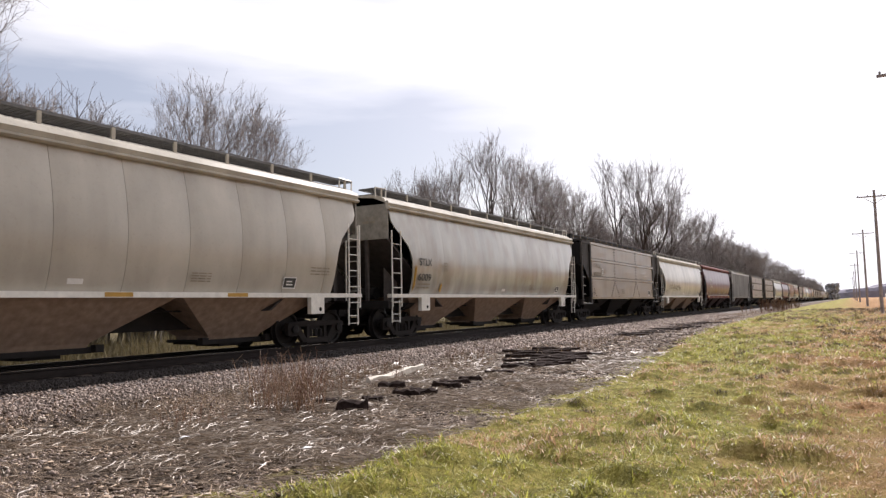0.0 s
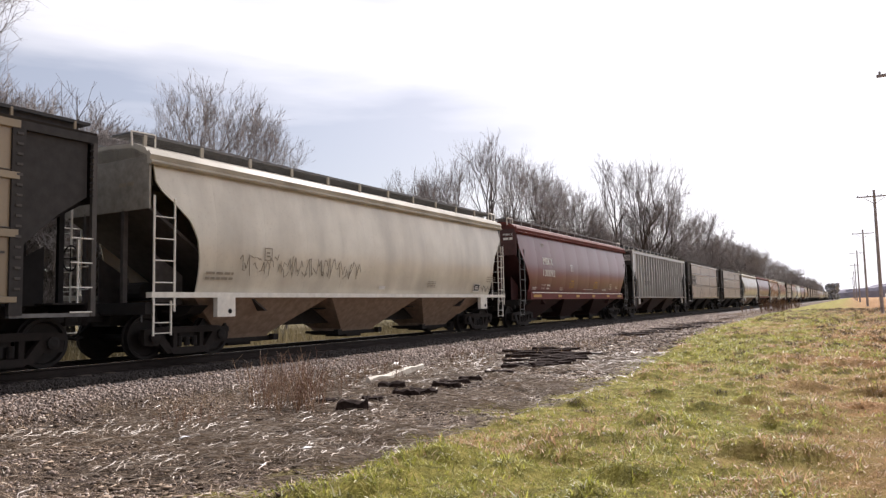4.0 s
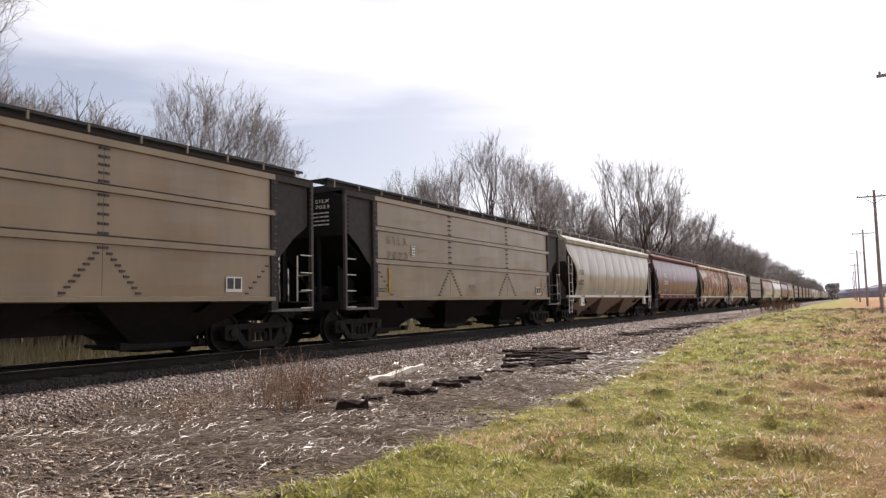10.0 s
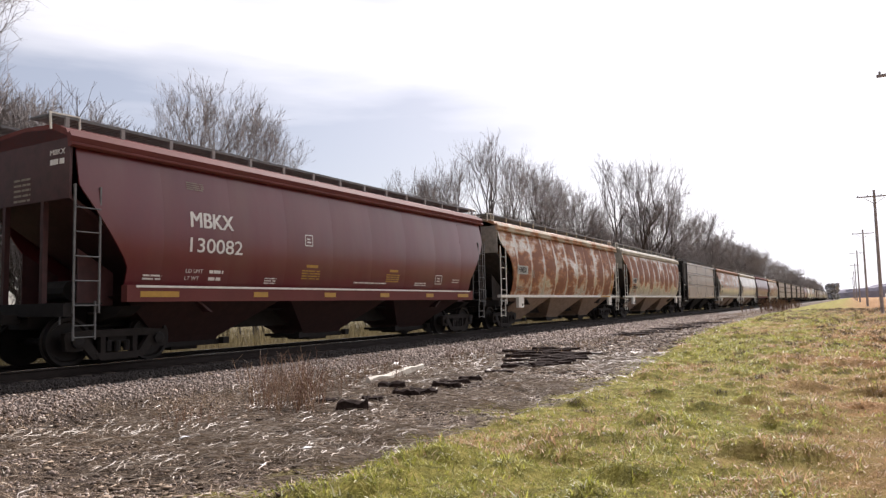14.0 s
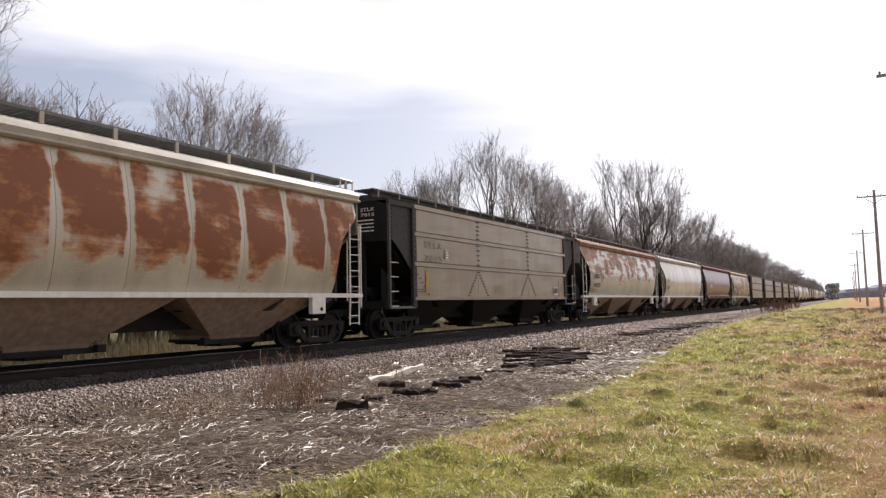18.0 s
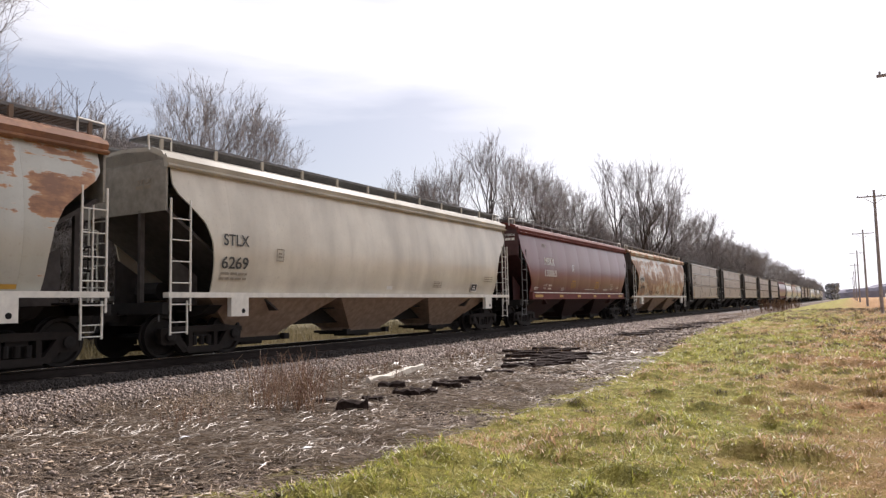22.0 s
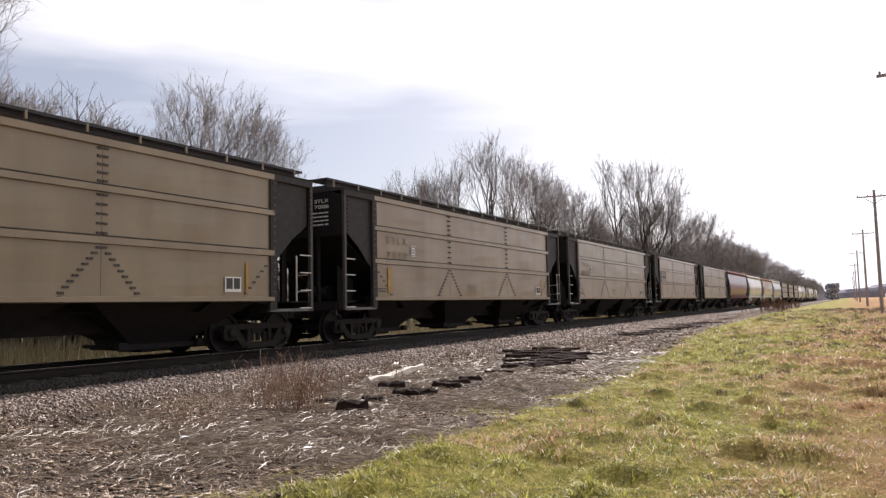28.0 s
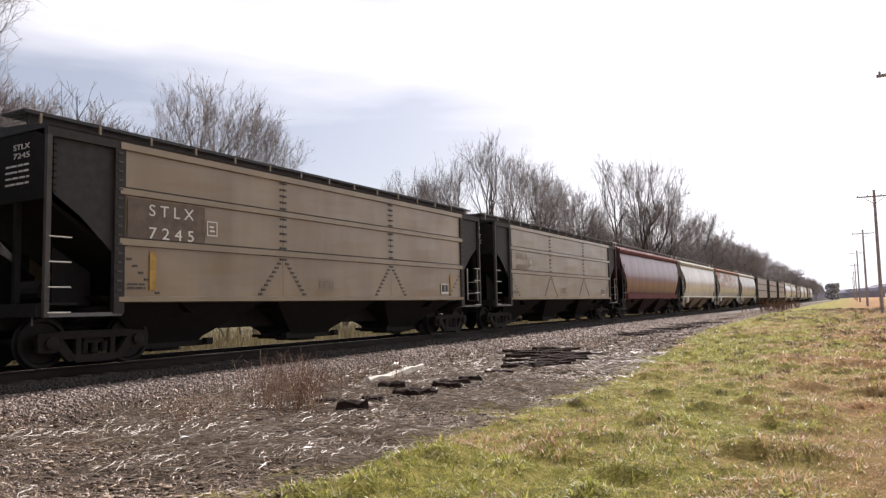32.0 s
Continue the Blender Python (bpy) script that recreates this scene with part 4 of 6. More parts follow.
def red_marks(car, number):
    fn = lambda z: curved_x(z, 1.47, 4.02, 0.19) + 0.018
    wrap(fit_text("MBKX", car, M["white_text"], 0, -5.67, -4.49, 2.74, 3.07), fn)
    wrap(fit_text("MBKX", car, M["white_text"], 0, -5.645, -4.465, 2.745, 3.075), lambda z: fn(z) + 0.002)
    wrap(fit_text(number, car, M["white_text"], 0, -5.68, -4.2, 2.22, 2.52, bold=0.008), fn)
    wrap(fit_text("LD LMT", car, M["white_text"], 0, -5.73, -5.28, 1.78, 1.86), fn)
    wrap(fit_text("LT WT", car, M["white_text"], 0, -5.73, -5.36, 1.63, 1.71), fn)
    wrap(bars(car, M["white_text"], 0, -5.1, 1.78, 1, 0.4, 0.07), fn)
    wrap(bars(car, M["white_text"], 0, -5.1, 1.63, 1, 0.36, 0.07), fn)
    wrap(bars(car, M["faint_text"], 0, -5.7, 3.68, 4, 0.48, 0.022, 0.024), fn)
    wrap(outline_square(car, M["white_text"], 0, -2.06, -1.76, 2.56, 2.85), fn)
    wrap(outline_square(car, M["white_text"], 0, 4.55, 4.98, 1.70, 2.0), fn)
    for y, w in ((-2.12, 0.72), (1.65, 0.72)):
        wrap(sheet_patch(car, "warning_label", M["old_yellow"], 0, y + 0.15, y + 0.6, 2.02, 2.09), fn)
        wrap(bars(car, M["old_yellow"], 0, y, 1.92, 4, w, 0.03, 0.035), fn)
    wrap(bars(car, M["white_text"], 0, -6.75, 1.68, 2, 0.45, 0.035, 0.03), fn)
    wrap(bars(car, M["white_text"], 0, -3.4, 1.7, 3, 0.4, 0.025, 0.03), fn)
    wrap(bars(car, M["white_text"], 0, 0.1, 1.66, 1, 1.6, 0.035, 0.03), fn)
    wrap(bars(car, M["white_text"], 0, 3.3, 1.7, 2, 0.7, 0.03, 0.03), fn)
    wrap(bars(car, M["white_text"], 0, 5.7, 1.85, 2, 0.5, 0.03, 0.05), fn)
    for sx in (1, -1):
        bm = bmesh.new()
        box(bm, min(sx * 1.57, sx * 1.578), max(sx * 1.57, sx * 1.578), -6.95, 6.95, 1.455, 1.5)
        part("sill_stripe", bm, M["white"], car, "thin white stripe along the sill")
        for y, w in ((-6.4, 0.92), (-3.6, 0.46), (-1.05, 0.46), (1.5, 0.46), (4.1, 0.46), (6.4, 0.8)):
            bm = bmesh.new()
            box(bm, min(sx * 1.57, sx * 1.577), max(sx * 1.57, sx * 1.577), y - w / 2, y + w / 2, 1.27, 1.385)
            part("reflector", bm, M["yellow"], car, "yellow reflective strip")
    fit_text("MBKX", car, M["white_text"], -8.27, 0.85, 1.3, 3.88, 3.98, "end")
    bars(car, M["white_text"], 0.85, -8.262, 3.7, 1, 0.45, 0.1, 0.075, "end")
    bars(car, M["faint_text"], -0.3, -8.262, 3.5, 5, 0.55, 0.04, 0.06, "end")


def graffiti(car, y0, y1, z0, z1, seed, fn, material):
    """A tag that cannot be read: loose pen strokes."""
    r = random.Random(seed)
    bm = bmesh.new()
    y = y0
    while y < y1:
        p = [(y + r.uniform(-0.02, 0.04), r.uniform(z0, z1)) for _ in range(4)]
        p = [(a + 0.06 * k, b) for k, (a, b) in enumerate(p)]
        for (a, b), (c, d) in zip(p, p[1:]):
            rod(bm, (0.003, a, b), (0.003, c, d), 0.013, 4)
        y += r.uniform(0.1, 0.17)
    ob = part("graffiti", bm, material, car, "black scrawled tag")
    for v in ob.data.vertices:
        v.co.x = fn(v.co.z) + v.co.x * 0.2


def smear(car, name, material, y0, y1, z0, z1, fn, label=""):
    """A patch with soft, ragged edges in a stepped outline, laid on the side."""
    r = random.Random(int(y0 * 100))
    bm = bmesh.new()
    n = 9
    lo = [z0 + (z1 - z0) * r.uniform(0, 0.22) for _ in range(n + 1)]
    hi = [z1 - (z1 - z0) * r.uniform(0, 0.15) for _ in range(n + 1)]
    for i in range(n):
        a, b = y0 + (y1 - y0) * i / n, y0 + (y1 - y0) * (i + 1) / n
        q = [bm.verts.new(p) for p in ((fn(lo[i]), a, lo[i]), (fn(lo[i + 1]), b, lo[i + 1]), (fn(hi[i + 1]), b, hi[i + 1]), (fn(hi[i]), a, hi[i]))]
        bm.faces.new(q)
    return part(name, bm, material, car, label)


M["old_yellow"] = plain("old_yellow_paint", (0.42, 0.25, 0.05), 0.6, vary=0.25)
M["pale_patch"] = plain("pale_grey_patch", (0.42, 0.43, 0.39), 0.6, vary=0.15)


def letter_cars():
    fn = lambda z: bent(0, z) + 0.006
    W, B, F = M["white_text"], M["black_text"], M["faint_text"]
    box_marks(cars[2], "", F, False)
    box_marks(cars[6], "7253", W, True)
    box_marks(cars[7], "7023", F, False, yellow=True)
    box_marks(cars[12], "7015", F, False, yellow=True)
    for i in (17, 19, 21):
        box_marks(cars[i], "", F, False, yellow=i == 17)
    box_marks(cars[18], "7008", F, False, yellow=True)
    box_marks(cars[20], "7245", W, True, yellow=True)
    for i in (2, 17, 19, 21):
        bars(cars[i], M["faint_text"], 1.592, -6.2, 2.42, 1, 1.1, 0.22)
        bars(cars[i], M["white_text"], 0.45, -8.262, 3.95, 1, 0.5, 0.09, 0.06, "end")
        bars(cars[i], M["white_text"], 0.3, -8.262, 3.72, 4, 0.7, 0.035, 0.07, "end")
    round_marks(cars[0], "", "", B, -6.99, 0.76, ((2.41, 2.66), (1.9, 2.16)), stencil=5.1)
    round_marks(cars[8], "STLX", "6502", B, -6.99, 0.76, ((2.41, 2.66), (1.9, 2.16)))
    round_marks(cars[1], "STLX", "6009", B, -6.8, 0.78, ((2.28, 2.51), (1.8, 2.02)))
    round_marks(cars[3], "", "", B, -6.9, 0.76, ((2.41, 2.66), (1.9, 2.16)), stencil=5.62)
    round_marks(cars[14], "STLX", "6269", B, -6.9, 0.76, ((2.41, 2.66), (1.9, 2.16)), stencil=5.0)
    graffiti(cars[3], 6.25, 7.3, 1.46, 1.72, 3, fn, B)
    graffiti(cars[3], -6.0, -1.6, 1.75, 2.3, 13, fn, M["faint_text"])
    round_marks(cars[13], "HMBX", "292837", B, -6.6, 0.88, ((2.29, 2.53), (1.81, 2.03)), patch=M["pale_patch"], stencil=0)
    round_marks(cars[11], "HMBX", "292869", B, -6.65, 0.88, ((2.2, 2.44), (1.8, 2.0)), patch=M["pale_patch"], stencil=0)
    round_marks(cars[16], "HMBX", "292897", B, -6.81, 0.88, ((2.34, 2.56), (1.82, 2.03)), patch=M["pale_patch"], stencil=0)
    round_marks(cars[10], "HMBX", "", B, -6.7, 0.88, ((2.3, 2.54), (1.8, 2.0)), patch=M["pale_patch"], stencil=0)
    wrap(sheet_patch(cars[13], "reflector", M["yellow"], 0, -7.1, -6.67, 1.58, 1.78), fn)
    for y in (-2.9, 0.2, 3.0, 6.2):
        wrap(sheet_patch(cars[13], "reflector", M["yellow"], 0, y, y + 0.42, 1.4, 1.48), fn)
    smear(cars[10], "paint_streak", M["yellow"], 6.62, 6.8, 1.5, 2.7, fn, "vertical strip of yellow paint")
    sheet_patch(cars[10], "reflector", M["yellow"], 1.571, 4.6, 6.4, 1.27, 1.36, "long yellow reflective strip")
    for y, z0, z1 in ((-7.05, 1.42, 2.3), (-5.35, 1.42, 1.75)):
        smear(cars[1], "paint_streak", M["old_yellow"], y, y + 0.13, z0, z1, fn, "old yellow paint streak")
    graffiti(cars[16], -4.6, -3.4, 1.45, 1.75, 8, fn, B)
    graffiti(cars[16], -2.4, -1.5, 1.5, 1.75, 9, fn, B)
    for i, n in ((4, "130092"), (9, "130082"), (15, "130065")):
        red_marks(cars[i], n)
    x = 1.508
    for text, y0, y1, z0, z1 in (("FU", -5.38, -4.82, 2.68, 2.97), ("RX", -4.6, -4.06, 2.68, 2.96), ("82", -5.39, -4.88, 2.09, 2.4), ("96", -4.62, -4.09, 2.09, 2.4), ("70", -3.8, -3.26, 2.09, 2.38)):
        fit_text(text, cars[5], B, x, y0 + 0.07, y1 + 0.03, z0, z1, bold=0.008)
    bm = bmesh.new()
    box(bm, -0.05, 1.46, -8.268, -8.262, 3.62, 3.98)
    part("number_plate", bm, M["silver"], cars[5], "pale painted panel behind the mark")
    fit_text("FURX", cars[5], B, -8.275, 0.05, 0.62, 3.72, 3.9, "end")
    fit_text("829670", cars[5], B, -8.275, 0.68, 1.4, 3.72, 3.9, "end")

# ---- ground, track bed and growth ----
def edge_x(y):
    """Where the mown grass ends and the bare strip beside the track begins."""
    y = np.asarray(y, dtype=float)
    return -4.3 - 2.0 * np.clip((y - 14) / 22, 0, 1) - 0.9 * np.clip((y - 36) / 75, 0, 1)


def ground_z(x, y):
    """Height of the ground: field, bare strip, ballast shoulder, ditch behind."""
    x, y = np.asarray(x, dtype=float), np.asarray(y, dtype=float)
    prof = np.interp(x, [-400, -60, -26, -19.5, -17.6, -16.3, -15.5, -11.55, -11.2, -9.5, -8.6, -7.2, -5.0, 3, 400],
                     [0.6, 0.3, 0.0, -0.25, -0.25, 0.05, 0.35, 0.35, 0.31, 0.03, -0.02, 0.03, 0.0, 0.0, 0.0])
    rise = np.clip((y - 25) * 0.0045, 0, 0.6) * np.clip((x + 7.5) / 3.0, 0, 1)
    return prof + rise


def lattice(x, y, cell, seed):
    """Smooth value noise, 0 to 1."""
    x, y = np.asarray(x, dtype=float) / cell, np.asarray(y, dtype=float) / cell
    i, j = np.floor(x).astype(np.int64), np.floor(y).astype(np.int64)
    u, v = x - i, y - j
    u, v = u * u * (3 - 2 * u), v * v * (3 - 2 * v)

    def h(a, b):
        n = (a * 374761393 + b * 668265263 + seed * 974634777) & 0xFFFFFFFF
        n = ((n ^ (n >> 13)) * 1274126177) & 0xFFFFFFFF
        return ((n ^ (n >> 16)) & 0xFFFF) / 65535.0
    return (h(i, j) * (1 - u) + h(i + 1, j) * u) * (1 - v) + (h(i, j + 1) * (1 - u) + h(i + 1, j + 1) * u) * v


def bumps(x, y):
    """Hummocks of the turf, and a rougher, flatter bare strip."""
    turf = np.clip((x - edge_x(y)) / 0.5, 0, 1)
    rough = np.clip((x + 9.9) / 0.5, 0, 1)
    w = np.maximum(lattice(x, y, 0.45, 1) - 0.4, 0) * 0.24 + (lattice(x, y, 0.23, 2) - 0.5) * 0.07 + (lattice(x, y, 1.6, 3) - 0.5) * 0.06
    s = (lattice(x, y, 0.8, 4) - 0.5) * 0.07 + (lattice(x, y, 0.22, 5) - 0.5) * 0.045
    return rough * (turf * w + (1 - turf) * s)


def train_shade(nt, pos):
    """The train's shadow painted into the track bed: darkest at the rails, fading ragged at the ballast shoulder."""
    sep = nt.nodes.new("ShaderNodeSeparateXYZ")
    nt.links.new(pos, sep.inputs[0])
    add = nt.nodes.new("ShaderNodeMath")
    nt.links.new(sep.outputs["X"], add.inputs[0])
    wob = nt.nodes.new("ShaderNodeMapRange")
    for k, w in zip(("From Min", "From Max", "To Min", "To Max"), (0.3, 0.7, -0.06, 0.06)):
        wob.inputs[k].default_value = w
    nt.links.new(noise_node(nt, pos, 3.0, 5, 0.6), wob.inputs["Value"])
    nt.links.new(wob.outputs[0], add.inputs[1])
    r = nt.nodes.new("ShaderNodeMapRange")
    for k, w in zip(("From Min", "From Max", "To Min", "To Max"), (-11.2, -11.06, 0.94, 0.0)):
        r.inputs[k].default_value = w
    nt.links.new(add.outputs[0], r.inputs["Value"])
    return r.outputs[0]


def ground_material():
    m, nt, b = nodes_of("field_and_bare_strip")
    geo = nt.nodes.new("ShaderNodeNewGeometry")
    pos = geo.outputs["Position"]
    sep = nt.nodes.new("ShaderNodeSeparateXYZ")
    nt.links.new(pos, sep.inputs[0])

    def rng(v, a, b_, c, d):
        r = nt.nodes.new("ShaderNodeMapRange")
        for k, w in zip(("From Min", "From Max", "To Min", "To Max"), (a, b_, c, d)):
            r.inputs[k].default_value = w
        nt.links.new(v, r.inputs["Value"])
        return r.outputs[0]

    def op(kind, p, q):
        o = nt.nodes.new("ShaderNodeMath")
        o.operation = kind
        for i, w in enumerate((p, q)):
            if isinstance(w, (int, float)):
                o.inputs[i].default_value = w
            else:
                nt.links.new(w, o.inputs[i])
        return o.outputs[0]
    x, y = sep.outputs["X"], sep.outputs["Y"]
    edge = op("ADD", rng(y, 14, 36, -4.3, -6.3), rng(y, 36, 111, 0.0, -0.9))
    off = op("SUBTRACT", x, edge)
    n_big = noise_node(nt, pos, 0.9, 6, 0.6)
    off = op("ADD", off, rng(n_big, 0.3, 0.7, -0.7, 0.7))
    grass_mask = rng(off, -0.35, 0.35, 0.0, 1.0)
    soil = ramp_node(nt, noise_node(nt, pos, 7, 8, 0.7), [(0.32, (0.040, 0.029, 0.022)), (0.52, (0.15, 0.110, 0.080)), (0.72, (0.34, 0.265, 0.195))])
    soil = mix_node(nt, ramp_node(nt, noise_node(nt, pos, 0.7, 4), [(0.45, (0, 0, 0)), (0.62, (0.7,) * 3)]), soil, (0.07, 0.055, 0.046))
    turf = ramp_node(nt, noise_node(nt, pos, 5, 8, 0.7), [(0.3, (0.07, 0.062, 0.015)), (0.5, (0.23, 0.205, 0.042)), (0.7, (0.43, 0.35, 0.10))])
    brown = ramp_node(nt, noise_node(nt, pos, 4, 8, 0.7), [(0.3, (0.16, 0.085, 0.036)), (0.7, (0.46, 0.26, 0.115))])
    browning = ramp_node(nt, op("ADD", rng(x, -4.5, 4.0, -0.25, 0.5), noise_node(nt, pos, 0.35, 5, 0.6)), [(0.5, (0, 0, 0)), (0.75, (1, 1, 1))])
    turf = mix_node(nt, browning, turf, brown)
    near = mix_node(nt, grass_mask, soil, turf)
    stone = ramp_node(nt, noise_node(nt, pos, 28, 5, 0.7), [(0.3, (0.10, 0.085, 0.08)), (0.55, (0.24, 0.205, 0.19)), (0.75, (0.40, 0.36, 0.33))])
    off2 = op("ADD", op("ADD", x, 10.35), rng(n_big, 0.3, 0.7, -0.5, 0.5))
    # shadow of the train, put into the stone colour of the bed
    stone = mix_node(nt, train_shade(nt, pos), stone, (0.022, 0.018, 0.017))
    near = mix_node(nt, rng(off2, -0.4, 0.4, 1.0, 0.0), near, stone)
    back = ramp_node(nt, noise_node(nt, pos, 3, 7, 0.7), [(0.3, (0.07, 0.055, 0.025)), (0.7, (0.19, 0.155, 0.08))])
    near = mix_node(nt, rng(x, -16.6, -15.9, 1.0, 0.0), near, back)
    # dark ragged patches on the strip, about where the old ties lie
    for cx, cy, rx, ry, k in ((-7.7, 18.6, 0.8, 3.6, 0.9), (-8.7, 42.0, 1.0, 10.0, 0.92), (-7.4, 11.5, 0.8, 3.2, 0.6)):
        dx, dy = op("DIVIDE", op("SUBTRACT", x, cx), rx), op("DIVIDE", op("SUBTRACT", y, cy), ry)
        away = op("ADD", op("ADD", op("MULTIPLY", dx, dx), op("MULTIPLY", dy, dy)), rng(noise_node(nt, pos, 1.3, 5, 0.6), 0.25, 0.75, -0.9, 0.9))
        near = mix_node(nt, rng(away, 0.7, 1.25, k, 0.0), near, (0.022, 0.017, 0.017))
    nt.links.new(near, b.inputs["Base Color"])
    b.inputs["Roughness"].default_value = 0.95
    b.inputs["Specular IOR Level"].default_value = 0.1
    bump_node(nt, b, noise_node(nt, pos, 18, 6, 0.75), 1.0, 0.09)
    return m


def build_ground():
    xs = np.concatenate([[-3500, -800, -200, -90, -50, -35, -28], np.arange(-26, -10, 0.5), np.arange(-10, 5.01, 0.11), [7, 9, 13, 20, 40, 120, 600, 3500]])
    ys = np.concatenate([[-600, -120, -40, -15, -5, 0, 2], np.arange(3, 30, 0.11), np.arange(30, 60, 0.3), np.arange(60, 200, 5), [210, 260, 330, 420, 600, 1000, 2000, 4500]])
    X, Y = np.meshgrid(xs, ys)
    Z = ground_z(X, Y) + bumps(X, Y) * (np.abs(X) < 30) * (Y < 70)
    v = np.stack([X, Y, Z], -1).reshape(-1, 3)
    nx, ny = len(xs), len(ys)
    i, j = np.meshgrid(np.arange(nx - 1), np.arange(ny - 1))
    a = (j * nx + i).ravel()
    f = np.stack([a, a + 1, a + nx + 1, a + nx], 1)
    ob = new("ground", arrays("ground", v, f, ground_material(), True))
    tagged(ob, "mown winter field, bare strip and track bed", "ground", kind="structure")


build_ground()


def leaf_material(name, stops, trans=0.5, rough=0.5, spec=0.4):
    """Thin growth that lets some light through; each blade has its own tint."""
    m, nt, b = nodes_of(name)
    geo = nt.nodes.new("ShaderNodeNewGeometry")
    c = ramp_node(nt, geo.outputs["Random Per Island"], stops)
    c = mix_node(nt, ramp_node(nt, noise_node(nt, geo.outputs["Position"], 0.55, 5, 0.6), [(0.4, (0, 0, 0)), (0.65, (0.25,) * 3)]), c, scaled(stops[-2][1], 0.8))
    nt.links.new(c, b.inputs["Base Color"])
    b.inputs["Roughness"].default_value = rough
    b.inputs["Specular IOR Level"].default_value = spec
    t = nt.nodes.new("ShaderNodeBsdfTranslucent")
    nt.links.new(c, t.inputs["Color"])
    mx = nt.nodes.new("ShaderNodeMixShader")
    mx.inputs["Fac"].default_value = trans
    nt.links.new(b.outputs[0], mx.inputs[1])
    nt.links.new(t.outputs[0], mx.inputs[2])
    nt.links.new(mx.outputs[0], nt.nodes["Material Output"].inputs["Surface"])
    return m


rng_np = np.random.default_rng(11)


def blades(base, length, width, lean, droop=0.35):
    """Bent two-piece blades: base points (n, 3), arrays of length and width, lean in radians."""
    n = len(base)
    az = rng_np.uniform(0, 2 * np.pi, n)
    way = np.stack([np.cos(az), np.sin(az), np.zeros(n)], 1)
    side = np.stack([-np.sin(az), np.cos(az), np.zeros(n)], 1)
    tw = rng_np.uniform(0, np.pi, n)
    side = side * np.cos(tw)[:, None] + way * np.sin(tw)[:, None] * 0.6
    up = np.array([0, 0, 1.0])
    mid = base + (up * np.cos(lean)[:, None] + way * np.sin(lean)[:, None]) * (length * 0.55)[:, None]
    l2 = lean + droop * rng_np.uniform(0.5, 2.2, n)
    tip = mid + (up * np.cos(l2)[:, None] + way * np.sin(l2)[:, None]) * (length * 0.5)[:, None]
    w = width[:, None]
    v = np.stack([base - side * w * 0.5, base + side * w * 0.5, mid + side * w * 0.42, mid - side * w * 0.42, tip], 1).reshape(-1, 3)
    k = np.arange(n)[:, None] * 5
    f = np.concatenate([k + [[0, 1, 2]], k + [[0, 2, 3]], k + [[3, 2, 4]]], 0)
    return v, f


def spread(n, y0, y1, x_low, x_high, power=1.7):
    """Points over a strip, thinning with distance."""
    u = rng_np.random(n)
    y = y0 + (y1 - y0) * u ** power
    x = x_low(y) + (x_high(y) - x_low(y)) * rng_np.random(n)
    return x, y


def build_grass():
    x, y = spread(24000, 3.6, 75, lambda q: edge_x(q) - 0.1, lambda q: 1.6 + 0.02 * q, 2.0)
    keep = (x - edge_x(y) + 0.9 * np.sin(x * 3 + y) * np.sin(y * 1.3)) > rng_np.uniform(-0.2, 0.9, len(x))
    x, y = x[keep], y[keep]
    k = 9
    sc = np.clip(y / 14, 0.85, 3.0)
    px = np.repeat(x, k) + rng_np.normal(0, 0.05, len(x) * k) * np.repeat(sc, k)
    py = np.repeat(y, k) + rng_np.normal(0, 0.05, len(x) * k) * np.repeat(sc, k)
    base = np.stack([px, py, ground_z(px, py) + bumps(px, py) - 0.01], 1)
    n = len(base)
    ln = rng_np.uniform(0.04, 0.12, n) * np.repeat(rng_np.choice([0.55, 0.8, 1.0, 1.4], len(x)) * (0.65 + 1.1 * np.maximum(lattice(x, y, 0.45, 1) - 0.3, 0)), k) * np.repeat(np.clip(sc, 0.9, 1.4), k)
    wd = rng_np.uniform(0.006, 0.016, n) * np.repeat(np.clip(sc, 0.9, 2.2), k)
    dry = np.repeat(rng_np.random(len(x)) < np.clip(0.46 + (x + 2.0) * 0.17 + 2.6 * (lattice(x, y, 1.7, 8) - 0.5) + 1.2 * (lattice(x, y, 0.6, 9) - 0.5), 0.05, 0.95), k)
    for name, sel, mat, label in (
            ("grass", ~dry, leaf_material("green_grass", [(0.0, (0.085, 0.094, 0.014)), (0.45, (0.30, 0.315, 0.034)), (0.8, (0.46, 0.44, 0.085)), (0.94, (0.58, 0.53, 0.22)), (1.0, (0.86, 0.80, 0.60))]), "short yellow-green winter grass"),
            ("dry_grass", dry, leaf_material("straw_grass", [(0.0, (0.19, 0.10, 0.05)), (0.5, (0.48, 0.285, 0.145)), (0.85, (0.62, 0.44, 0.26)), (1.0, (0.80, 0.70, 0.52))]), "short straw-coloured dry grass")):
        v, f = blades(base[sel], ln[sel], wd[sel], rng_np.uniform(0.35, 1.45, sel.sum()))
        tagged(new(name, arrays(name, v, f, mat)), label, "grass", kind="stuff")


build_grass()


